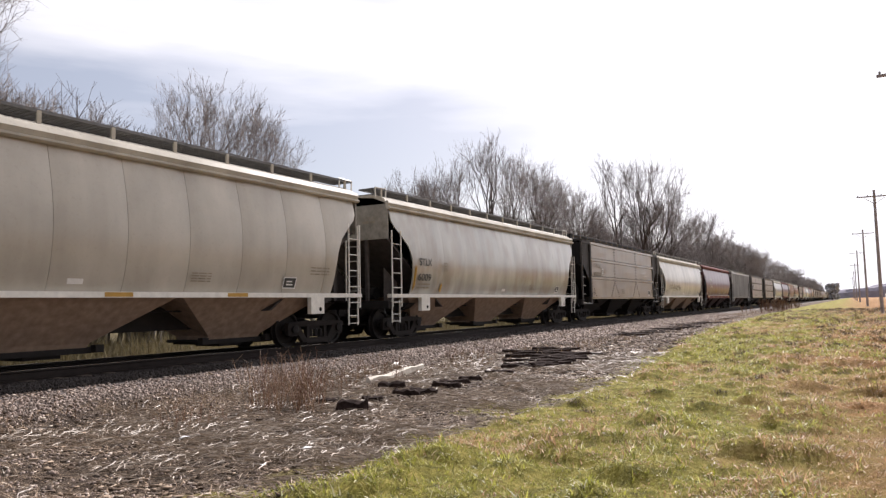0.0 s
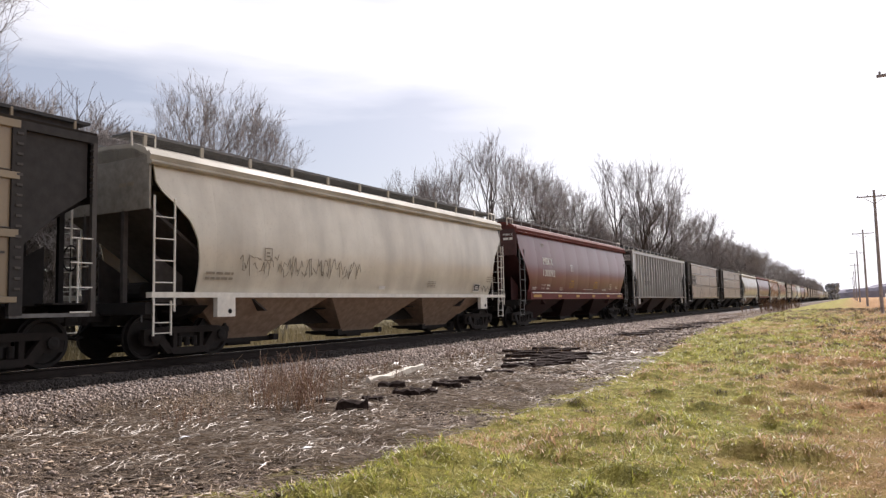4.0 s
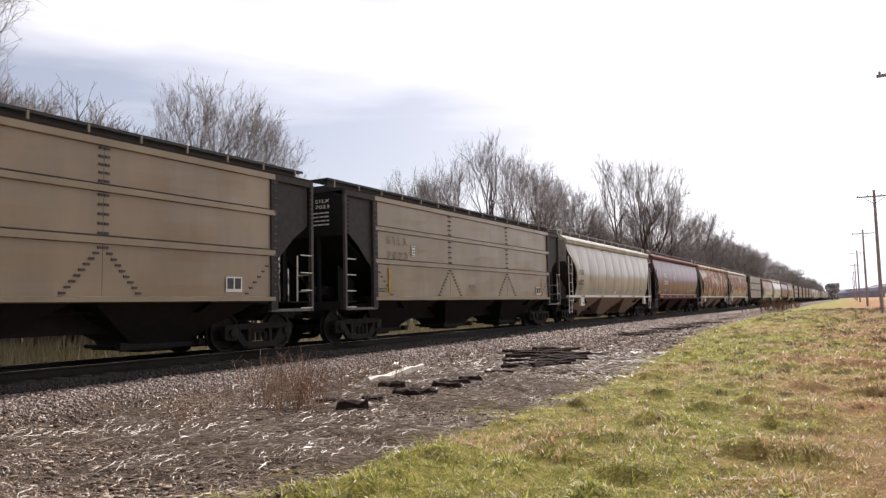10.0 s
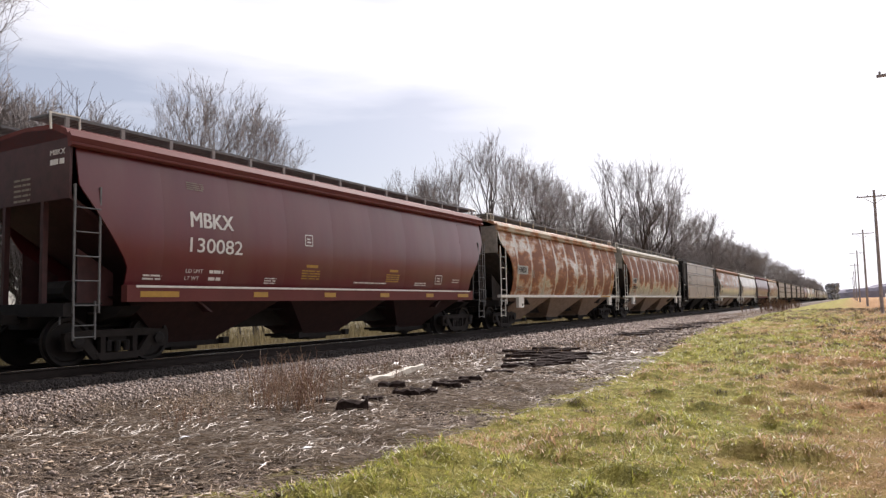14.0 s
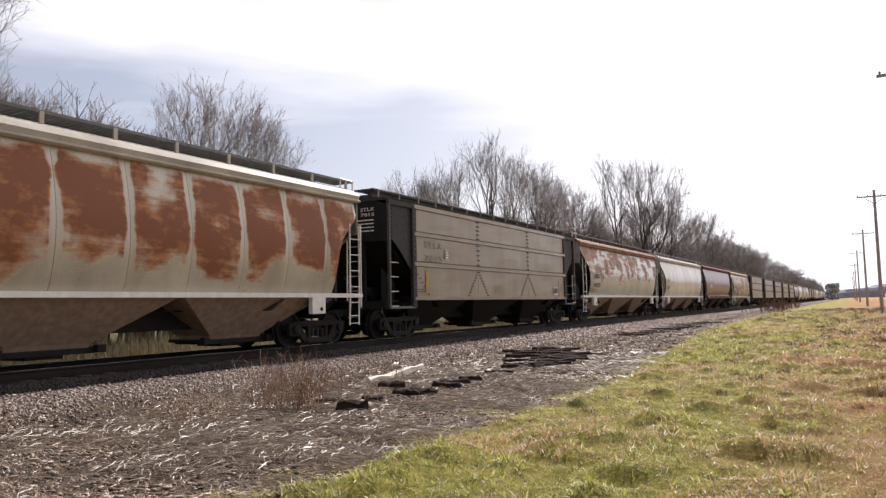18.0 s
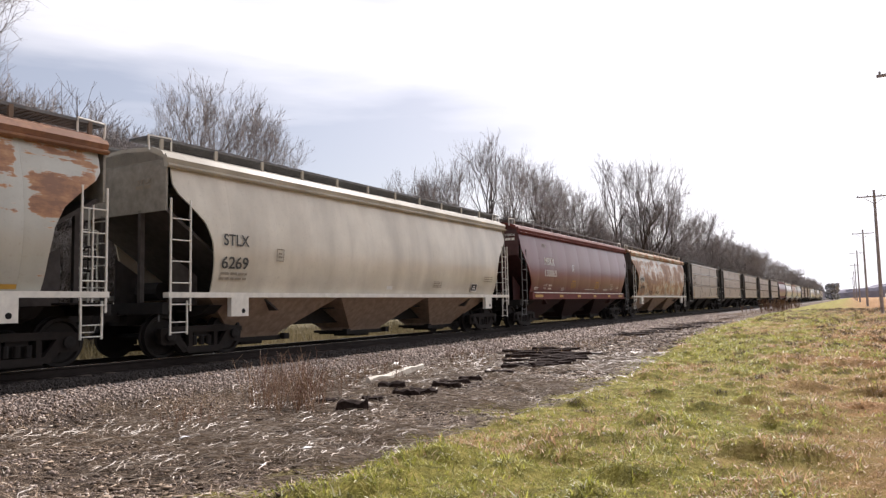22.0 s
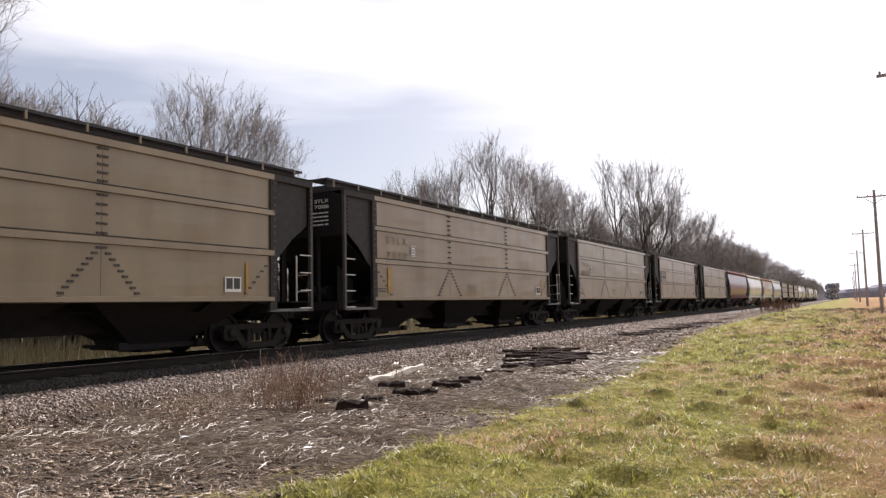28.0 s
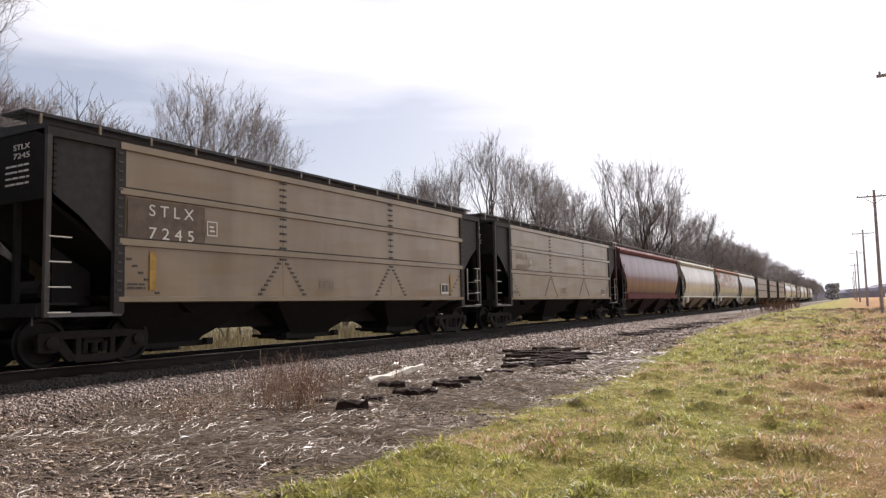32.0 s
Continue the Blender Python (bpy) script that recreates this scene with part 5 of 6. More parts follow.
def build_tufts():
    """Low clumps of dead brown bents that stand out over the mown field."""
    x, y = spread(1100, 6.0, 85, lambda q: edge_x(q) + 0.6, lambda q: 2.2 + 0.02 * q, 1.5)
    keep = lattice(x, y, 4.0, 51) * 0.7 + 0.3 * np.clip((x + 5) / 6, 0, 1) > rng_np.uniform(0.15, 0.75, len(x))
    keep &= y > rng_np.uniform(8.0, 15.0, len(x))
    x, y = x[keep], y[keep]
    k = 90
    rad = rng_np.uniform(0.08, 0.24, len(x)) * np.clip(y / 25, 0.9, 1.6)
    a, q = rng_np.uniform(0, 2 * np.pi, len(x) * k), np.sqrt(rng_np.random(len(x) * k))
    px, py = np.repeat(x, k) + np.repeat(rad, k) * q * np.cos(a) * 1.5, np.repeat(y, k) + np.repeat(rad, k) * q * np.sin(a)
    n = len(px)
    base = np.stack([px, py, ground_z(px, py) + bumps(px, py) - 0.01], 1)
    ln = np.repeat(rng_np.uniform(0.08, 0.19, len(x)) * np.clip(y / 30, 0.9, 1.5), k) * rng_np.uniform(0.5, 1.1, n) * (1.15 - 0.5 * q)
    v, f = blades(base, ln, rng_np.uniform(0.005, 0.012, n) * np.clip(py / 14, 0.9, 3.0), rng_np.uniform(0.1, 1.1, n))
    m = leaf_material("brown_bents", [(0.0, (0.04, 0.028, 0.014)), (0.5, (0.11, 0.075, 0.035)), (0.85, (0.24, 0.165, 0.08)), (1.0, (0.42, 0.33, 0.2))], 0.15)
    tagged(new("brown_tufts", arrays("brown_tufts", v, f, m)), "low brown dead tufts over the mown field", "grass", kind="stuff")


build_tufts()


def build_straw():
    """Dead stalks and chips lying on the bare strip."""
    x, y = spread(50000, 3.4, 60, lambda q: -11.1 + 0 * q, lambda q: edge_x(q) + 0.5, 1.9)
    keep = ((y < 16) | (rng_np.random(len(x)) < 0.3)) & (lattice(x, y, 0.55, 31) + 0.35 * lattice(x, y, 0.2, 32) > rng_np.uniform(0.2, 0.95, len(x)))
    x, y = x[keep], y[keep]
    n = len(x)
    sc = np.clip(y / 12, 0.8, 1.5)
    base = np.stack([x, y, ground_z(x, y) + bumps(x, y) + 0.01], 1)
    ln = rng_np.uniform(0.04, 0.15, n) * rng_np.choice([0.6, 0.6, 1, 1, 1.5, 2.6], n) * np.clip(sc, 0.8, 1.3)
    v, f = blades(base, ln, rng_np.uniform(0.006, 0.014, n) * sc, rng_np.uniform(1.28, 1.56, n), 0.06)
    m = leaf_material("dead_stalks", [(p, scaled(c, 1.4)) for p, c in [(0.0, (0.05, 0.032, 0.020)), (0.5, (0.165, 0.11, 0.068)), (0.8, (0.33, 0.24, 0.165)), (0.93, (0.5, 0.40, 0.30)), (1.0, (0.74, 0.66, 0.56))]], 0.15)
    tagged(new("dead_straw", arrays("dead_straw", v, f, m)), "grey-brown dead stalks strewn on bare soil", "straw", kind="stuff")
    # longer pale stalks, mostly lying across the strip
    x, y = spread(44000, 3.4, 21, lambda q: -9.8 + 0 * q, lambda q: edge_x(q) + 0.2, 1.5)
    keep = 1.1 * lattice(x, y, 1.2, 33) + 0.35 * lattice(x, y, 0.3, 34) > rng_np.uniform(0.45, 1.1, len(x))
    x, y = x[keep], y[keep]
    n = len(x)
    az = rng_np.normal(0.15, 0.7, n) + 2.2 * (lattice(x, y, 0.7, 35) - 0.5) + np.pi * (rng_np.random(n) < 0.5)
    ln, wd = rng_np.uniform(0.06, 0.30, n) * rng_np.choice([0.7, 1.0, 1.4], n), rng_np.uniform(0.004, 0.010, n) * np.clip(y / 12, 0.85, 1.6)
    way = np.stack([np.cos(az), np.sin(az)], 1)
    side = np.stack([-way[:, 1], way[:, 0]], 1)
    bow = rng_np.normal(0, 0.12, n)
    V = []
    for f in (0.0, 0.5, 1.0):
        c = np.stack([x, y], 1) + way * (ln * f)[:, None] + side * (bow * ln * 4 * f * (1 - f))[:, None]
        z = ground_z(c[:, 0], c[:, 1]) + bumps(c[:, 0], c[:, 1]) + 0.012 + 0.05 * f * (1 - f) + 0.03 * f * rng_np.random(n)
        for q in (-0.5, 0.5):
            e = c + side * (wd * q)[:, None]
            V.append(np.stack([e[:, 0], e[:, 1], z + 0.006 * (q > 0)], 1))
    V = np.stack(V, 1).reshape(-1, 3)
    k = np.arange(n)[:, None] * 6
    F = np.concatenate([k + [[0, 1, 3, 2]], k + [[2, 3, 5, 4]]], 0)
    m2 = leaf_material("pale_stalks", [(0.0, (0.13, 0.095, 0.066)), (0.5, (0.29, 0.225, 0.165)), (0.88, (0.38, 0.31, 0.24)), (1.0, (0.47, 0.40, 0.325))], 0.15)
    tagged(new("pale_stalks", arrays("pale_stalks", V, F, m2)), "long pale dead stalks lying across bare soil", "straw", kind="stuff")
    # low brown stubble standing at the foot of the ballast
    x, y = spread(11000, 4.5, 90, lambda q: -10.7 + 0 * q, lambda q: -7.4 + 0 * q, 1.6)
    keep = (np.sin(x * 1.7 + 0.6 * y) * np.sin(0.8 * y + 1.0) + rng_np.uniform(-0.6, 0.6, len(x))) > 0.25
    x, y = x[keep], y[keep]
    base = np.stack([x, y, ground_z(x, y) + bumps(x, y) - 0.01], 1)
    n = len(x)
    v, f = blades(base, rng_np.uniform(0.06, 0.26, n), rng_np.uniform(0.004, 0.009, n) * np.clip(y / 10, 1, 3), rng_np.uniform(0.1, 1.1, n), 0.25)
    m = leaf_material("brown_stubble", [(0.0, (0.10, 0.05, 0.03)), (0.5, (0.19, 0.11, 0.06)), (1.0, (0.34, 0.25, 0.15))], 0.3)
    tagged(new("brown_stubble", arrays("brown_stubble", v, f, m)), "thin reddish-brown weeds along the ballast", "weeds", kind="stuff")


build_straw()

STONE = np.array([(x, y, z) for z in (-1, 1) for y in (-1, 1) for x in (-1, 1)], dtype=float)
STONE_F = np.array([(0, 2, 3, 1), (4, 5, 7, 6), (0, 1, 5, 4), (1, 3, 7, 5), (3, 2, 6, 7), (2, 0, 4, 6)])


def stones(x, y, z, size, shape=(1, 1, 1)):
    n = len(x)
    p = STONE[None] * rng_np.uniform(0.55, 1.0, (n, 8, 1)) + rng_np.normal(0, 0.16, (n, 8, 3))
    p *= (size[:, None] * rng_np.uniform(0.35, 0.62, (n, 3)) * np.array(shape))[:, None]
    a, b = rng_np.uniform(0, 2 * np.pi, n), rng_np.uniform(-0.6, 0.6, n)
    ca, sa, cb, sb = np.cos(a), np.sin(a), np.cos(b), np.sin(b)
    R = np.stack([np.stack([ca, -sa * cb, sa * sb], 1), np.stack([sa, ca * cb, -ca * sb], 1), np.stack([0 * ca, sb, cb], 1)], 1)
    p = np.einsum("nij,nkj->nki", R, p) + np.stack([x, y, z], 1)[:, None]
    f = (np.arange(n)[:, None, None] * 8 + STONE_F[None]).reshape(-1, 4)
    return p.reshape(-1, 3), f


def build_ballast():
    m, nt, b = nodes_of("crushed_stone")
    geo = nt.nodes.new("ShaderNodeNewGeometry")
    c = ramp_node(nt, geo.outputs["Random Per Island"], [(0.0, (0.07, 0.053, 0.042)), (0.4, (0.20, 0.145, 0.115)), (0.75, (0.38, 0.29, 0.235)), (1.0, (0.68, 0.58, 0.49))])
    c = mix_node(nt, noise_node(nt, geo.outputs["Position"], 40, 3), c, (0.20, 0.16, 0.14))
    # the train's shadow is painted black into the stones beside the rails
    c = mix_node(nt, train_shade(nt, geo.outputs["Position"]), c, (0.022, 0.018, 0.017))
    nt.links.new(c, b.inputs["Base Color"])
    b.inputs["Roughness"].default_value = 0.9
    x, y = spread(44000, 3.0, 70, lambda q: -12.2 + 0 * q, lambda q: -10.45 + 0.4 * np.sin(q * 0.7) * np.sin(q * 1.9) + 0.03 * np.minimum(q, 40), 1.5)
    x = x + np.abs(rng_np.normal(0, 0.28, len(x))) * (x > -11.2)
    size = rng_np.uniform(0.02, 0.055, len(x)) * np.clip(y / 14, 0.9, 2.2)
    v, f = stones(x, y, ground_z(x, y) + size * 0.15, size)
    tagged(new("ballast", arrays("ballast", v, f, m)), "pinkish grey crushed-stone ballast along the track", "ballast", kind="stuff")
    x, y = spread(9000, 3.5, 50, lambda q: -10.6 + 0 * q, lambda q: edge_x(q) - 0.2, 1.6)
    size = rng_np.uniform(0.015, 0.045, len(x)) * np.clip(y / 14, 0.9, 2.2)
    v, f = stones(x, y, ground_z(x, y) + bumps(x, y) + size * 0.1, size)
    x2, y2 = spread(17000, 3.4, 45, lambda q: -11.1 + 0 * q, lambda q: edge_x(q) + 0.3, 1.7)
    keep = lattice(x2, y2, 0.9, 41) * 0.7 + lattice(x2, y2, 0.35, 42) * 0.5 > rng_np.uniform(0.2, 0.85, len(x2))
    x2, y2 = x2[keep], y2[keep]
    s2 = rng_np.uniform(0.03, 0.10, len(x2)) * np.clip(y2 / 14, 0.85, 1.8)
    v2, f2 = stones(x2, y2, ground_z(x2, y2) + bumps(x2, y2) + 0.012, s2, (1.2, 0.4, 0.22))
    chip = leaf_material("bark_chips", [(p, scaled(c, 1.2)) for p, c in [(0.0, (0.022, 0.015, 0.010)), (0.45, (0.09, 0.060, 0.042)), (0.75, (0.22, 0.16, 0.11)), (0.95, (0.42, 0.33, 0.25)), (1.0, (0.72, 0.65, 0.56))]], 0.0, 0.8, 0.2)
    tagged(new("bark_chips", arrays("bark_chips", v2, f2, chip)), "grey-brown bark and wood chips on bare soil", "wood chips", kind="stuff")
    tagged(new("gravel", arrays("gravel", v, f, m)), "loose gravel scattered over the bare strip", "gravel", kind="stuff")


build_ballast()


def build_reeds():
    """The sunlit tall dry grass behind the track."""
    x, y = spread(26000, 2.0, 130, lambda q: -23.5 + 0 * q, lambda q: -17.0 + 0 * q, 1.6)
    base = np.stack([x, y, ground_z(x, y) - 0.02], 1)
    n = len(x)
    v, f = blades(base, rng_np.uniform(0.5, 1.35, n) * np.clip((-16.3 - x) / 2.0, 0.4, 1), rng_np.uniform(0.012, 0.028, n) * np.clip(y / 25, 1, 3), rng_np.uniform(0.02, 0.4, n), 0.25)
    m = leaf_material("dry_reeds", [(0.0, (0.09, 0.068, 0.034)), (0.5, (0.17, 0.135, 0.065)), (1.0, (0.28, 0.24, 0.14))], 0.45)
    tagged(new("dry_reeds", arrays("dry_reeds", v, f, m)), "tall straw-yellow reeds behind the railway track", "reeds", kind="stuff")


build_reeds()


def weed_clump(cx, cy, n, height, radius, seed, label):
    r = np.random.default_rng(seed)
    V, F = [], []
    k = 0
    for i in range(n):
        a, q = r.uniform(0, 2 * np.pi), radius * np.sqrt(r.random())
        p = np.array([cx + q * np.cos(a), cy + q * np.sin(a), 0])
        p[2] = ground_z(p[0], p[1]) - 0.02
        d = np.array([r.normal(0, 0.22), r.normal(0, 0.22), 1.0])
        ln = height * r.uniform(0.45, 1.05)
        thick = max(1.0, cy / 16)
        segs = [(p, d, ln, 0.0045 * thick)]
        for _ in range(r.integers(3, 8)):
            t = r.uniform(0.3, 0.95)
            segs.append((p + d * ln * t, np.array([r.normal(0, 0.6), r.normal(0, 0.6), 0.8]), ln * r.uniform(0.12, 0.3), 0.0032 * thick))
        for q0, dd, l, w in segs:
            e = q0 + dd / np.linalg.norm(dd) * l
            s1 = np.array([w, 0, 0])
            s2 = np.array([0, w, 0])
            V += [q0 - s1 - s2, q0 + s1 - s2, q0 + s2, e - s1 * 0.5 - s2 * 0.5, e + s1 * 0.5 - s2 * 0.5, e + s2 * 0.5]
            F += [(k, k + 1, k + 4, k + 3), (k + 1, k + 2, k + 5, k + 4), (k + 2, k, k + 3, k + 5)]
            k += 6
    m = bpy.data.materials.get("dry_weed_stalks") or leaf_material("dry_weed_stalks", [(0.0, (0.12, 0.055, 0.035)), (0.5, (0.22, 0.115, 0.065)), (1.0, (0.36, 0.24, 0.14))], 0.2)
    tagged(new("dry_weed", arrays("dry_weed", np.array(V), np.array(F), m)), label, "weed", "dry weeds on the bare strip", "stuff")


for _cx, _cy, _n, _h, _r, _s in ((-7.35, 8.2, 90, 0.85, 0.6, 1), (-7.9, 9.2, 40, 0.6, 0.6, 2), (-8.6, 10.6, 40, 0.42, 0.6, 3), (-8.9, 12.8, 40, 0.4, 0.7, 4),
                                 (-9.1, 17.5, 40, 0.4, 0.7, 5), (-7.6, 6.6, 22, 0.3, 0.5, 6)):
    weed_clump(_cx, _cy, _n, _h, _r, _s, "reddish-brown dead weed stalks standing on bare soil")
for _cx, _cy, _n, _h, _r, _s in ((-8.4, 98, 60, 1.5, 1.8, 21), (-8.9, 84, 16, 0.8, 1.8, 22), (-8.6, 112, 46, 1.4, 2.4, 23), (-9.2, 128, 36, 1.3, 2.6, 24)):
    weed_clump(_cx, _cy, _n, _h, _r, _s, "pale dry bush of tall dead weeds beside the ballast")


def build_track():
    track = tagged(new("track"), "single railway track on wooden ties and ballast", "railway track", kind="structure")
    for x in (-0.7525, 0.7525):
        bm = bmesh.new()
        X = TRACK_X + x
        prism(bm, [(X - 0.07, RAIL_Z - 0.18), (X + 0.07, RAIL_Z - 0.18), (X + 0.07, RAIL_Z - 0.168), (X + 0.01, RAIL_Z - 0.145), (X + 0.01, RAIL_Z - 0.045), (X + 0.036, RAIL_Z - 0.035),
                   (X + 0.036, RAIL_Z - 0.004), (X - 0.036, RAIL_Z - 0.004), (X - 0.036, RAIL_Z - 0.035), (X - 0.01, RAIL_Z - 0.045), (X - 0.01, RAIL_Z - 0.145), (X - 0.07, RAIL_Z - 0.168)], 1, -120, 1300)
        rail = part("rail", bm, M["rail"], track, "rust-brown steel rail")
        bm = bmesh.new()
        box(bm, X - 0.03, X + 0.03, -120, 1300, RAIL_Z - 0.004, RAIL_Z)
        part("railhead", bm, M["railtop"], rail, "polished running surface")
    wood = plain("creosoted_wood", (0.075, 0.055, 0.042), 0.85, vary=0.4, scale=9)
    bm = bmesh.new()
    box(bm, -1.3, 1.3, -0.115, 0.115, -0.18, 0)
    bevelled(bm, 0.012)
    tie = mesh_of(bm, "tie", wood)
    for i in range(200):
        y = -2 + i * 0.52
        part("tie", tie, None, track, at=pose(TRACK_X + random.uniform(-0.04, 0.04), y, RAIL_Z - 0.178 + random.uniform(-0.006, 0.004), 0, 0, random.uniform(-1.2, 1.2)))


build_track()


def old_tie_mesh(seed, length, width, thick):
    """A split, rotten half of an old tie: a plank with ragged ends."""
    r = random.Random(seed)
    bm = bmesh.new()
    n = 7
    rings = []
    for i in range(n + 1):
        y = -length / 2 + length * i / n
        w = width * (0.5 if i in (0, n) else r.uniform(0.8, 1.05)) / 2
        h = thick * r.uniform(0.7, 1.1)
        o = r.uniform(-0.02, 0.02)
        rings.append([bm.verts.new(p) for p in ((o - w, y + r.uniform(-.05, .05), 0), (o + w, y + r.uniform(-.05, .05), 0), (o + w * 0.9, y, h * r.uniform(0.6, 1)), (o, y, h), (o - w * 0.9, y, h * r.uniform(0.6, 1)))])
    for a, b in zip(rings, rings[1:]):
        for i in range(5):
            bm.faces.new((a[i], a[(i + 1) % 5], b[(i + 1) % 5], b[i]))
    bm.faces.new(rings[0][::-1]), bm.faces.new(rings[-1])
    return bm


def build_debris():
    rotten = plain("rotten_tie_wood", (0.032, 0.022, 0.019), 0.95, vary=0.55, scale=14, bump=0.6)
    rotten.node_tree.nodes["Principled BSDF"].inputs["Specular IOR Level"].default_value = 0.05
    r = random.Random(5)
    # (x, y, length, thickness): short chunks in a row, then a low pile of long pieces
    chunks = [(-7.24, 8.95, 0.3, 0.07), (-6.4, 8.51, 0.45, 0.16), (-6.64, 9.35, 0.3, 0.1), (-7.34, 10.92, 0.5, 0.13), (-6.44, 10.0, 0.45, 0.14), (-6.35, 10.42, 0.48, 0.12),
              (-6.39, 11.26, 0.5, 0.13), (-6.63, 11.98, 0.55, 0.1), (-6.61, 12.61, 0.45, 0.11), (-6.58, 13.91, 0.6, 0.1)]
    pile = [(-8.21, 21.6, 1.5), (-8.43, 20.5, 2.1), (-7.54, 19.4, 2.2), (-7.31, 18.4, 2.2), (-6.67, 17.75, 1.5), (-6.97, 16.9, 1.7), (-6.73, 16.0, 1.3), (-6.63, 15.3, 1.0)]
    pieces = [(x, y, ln, r.uniform(0.16, 0.22), -72 + r.uniform(-9, 9), h) for x, y, ln, h in chunks]
    for x, y, ln in pile:
        pieces.append((x, y, ln, r.uniform(0.17, 0.23), -66 + r.uniform(-5, 5), r.uniform(0.10, 0.14)))
        pieces.append((x + r.uniform(-0.5, 0.5), y + 0.45, ln * r.uniform(0.5, 0.9), r.uniform(0.15, 0.2), -66 + r.uniform(-9, 9), r.uniform(0.08, 0.12)))
    for k in range(26):
        pieces.append((r.uniform(-9.4, -8.0), 31 + k * 0.75, r.uniform(1.0, 2.4), r.uniform(0.2, 0.3), -66 + r.uniform(-20, 20), 0.09))
    for i, (x, y, ln, w, a, h) in enumerate(pieces):
        ob = new("old_tie", mesh_of(old_tie_mesh(i, ln, w, h), "old_tie", rotten))
        ob.matrix_basis = pose(x, y, float(ground_z(x, y)) + 0.005, r.uniform(-3, 3), r.uniform(-5, 5), a)
        tagged(ob, "black rotten piece of old railway tie", "old tie", "discarded ties")
    pale = plain("weathered_pale_wood", (0.50, 0.45, 0.38), 0.85, vary=0.25, scale=9, bump=0.4)
    bm = old_tie_mesh(77, 3.0, 0.2, 0.13)
    ob = new("broken_plank", mesh_of(bm, "broken_plank", pale))
    ob.matrix_basis = pose(-8.65, 13.1, float(ground_z(-8.65, 13.1)) + 0.03, 0.5, 3, 11)
    tagged(ob, "pale weathered broken plank on the bare strip", "plank")
    litter = plain("white_plastic", (0.8, 0.8, 0.8), 0.4, vary=0.05)
    for i, (x, y, s) in enumerate(((-6.84, 5.83, 0.11), (-5.06, 5.9, 0.10), (-7.6, 7.4, 0.05), (-6.2, 7.0, 0.04), (-9.2, 9.4, 0.06), (-6.6, 8.1, 0.04), (-5.0, 5.2, 0.045), (-7.6, 30, 0.2))):
        q = random.Random(40 + i)
        bm = bmesh.new()
        c = bm.verts.new((0, 0, s * 0.35))
        ring = [bm.verts.new((math.cos(k * 1.0472) * s * q.uniform(0.4, 1), math.sin(k * 1.0472) * s * q.uniform(0.25, 0.6), s * q.uniform(0, 0.3))) for k in range(6)]
        for k in range(6):
            bm.faces.new((c, ring[k], ring[(k + 1) % 6]))
        bm.faces.new(ring[::-1])
        ob = new("litter", mesh_of(bm, "litter", litter))
        ob.matrix_basis = pose(x, y, float(ground_z(x, y) + bumps(np.array(x), np.array(y))) + 0.012, 0, 0, q.uniform(0, 360))
        tagged(ob, "crumpled scrap of white plastic on the ground", "litter", "scraps of litter")


build_debris()


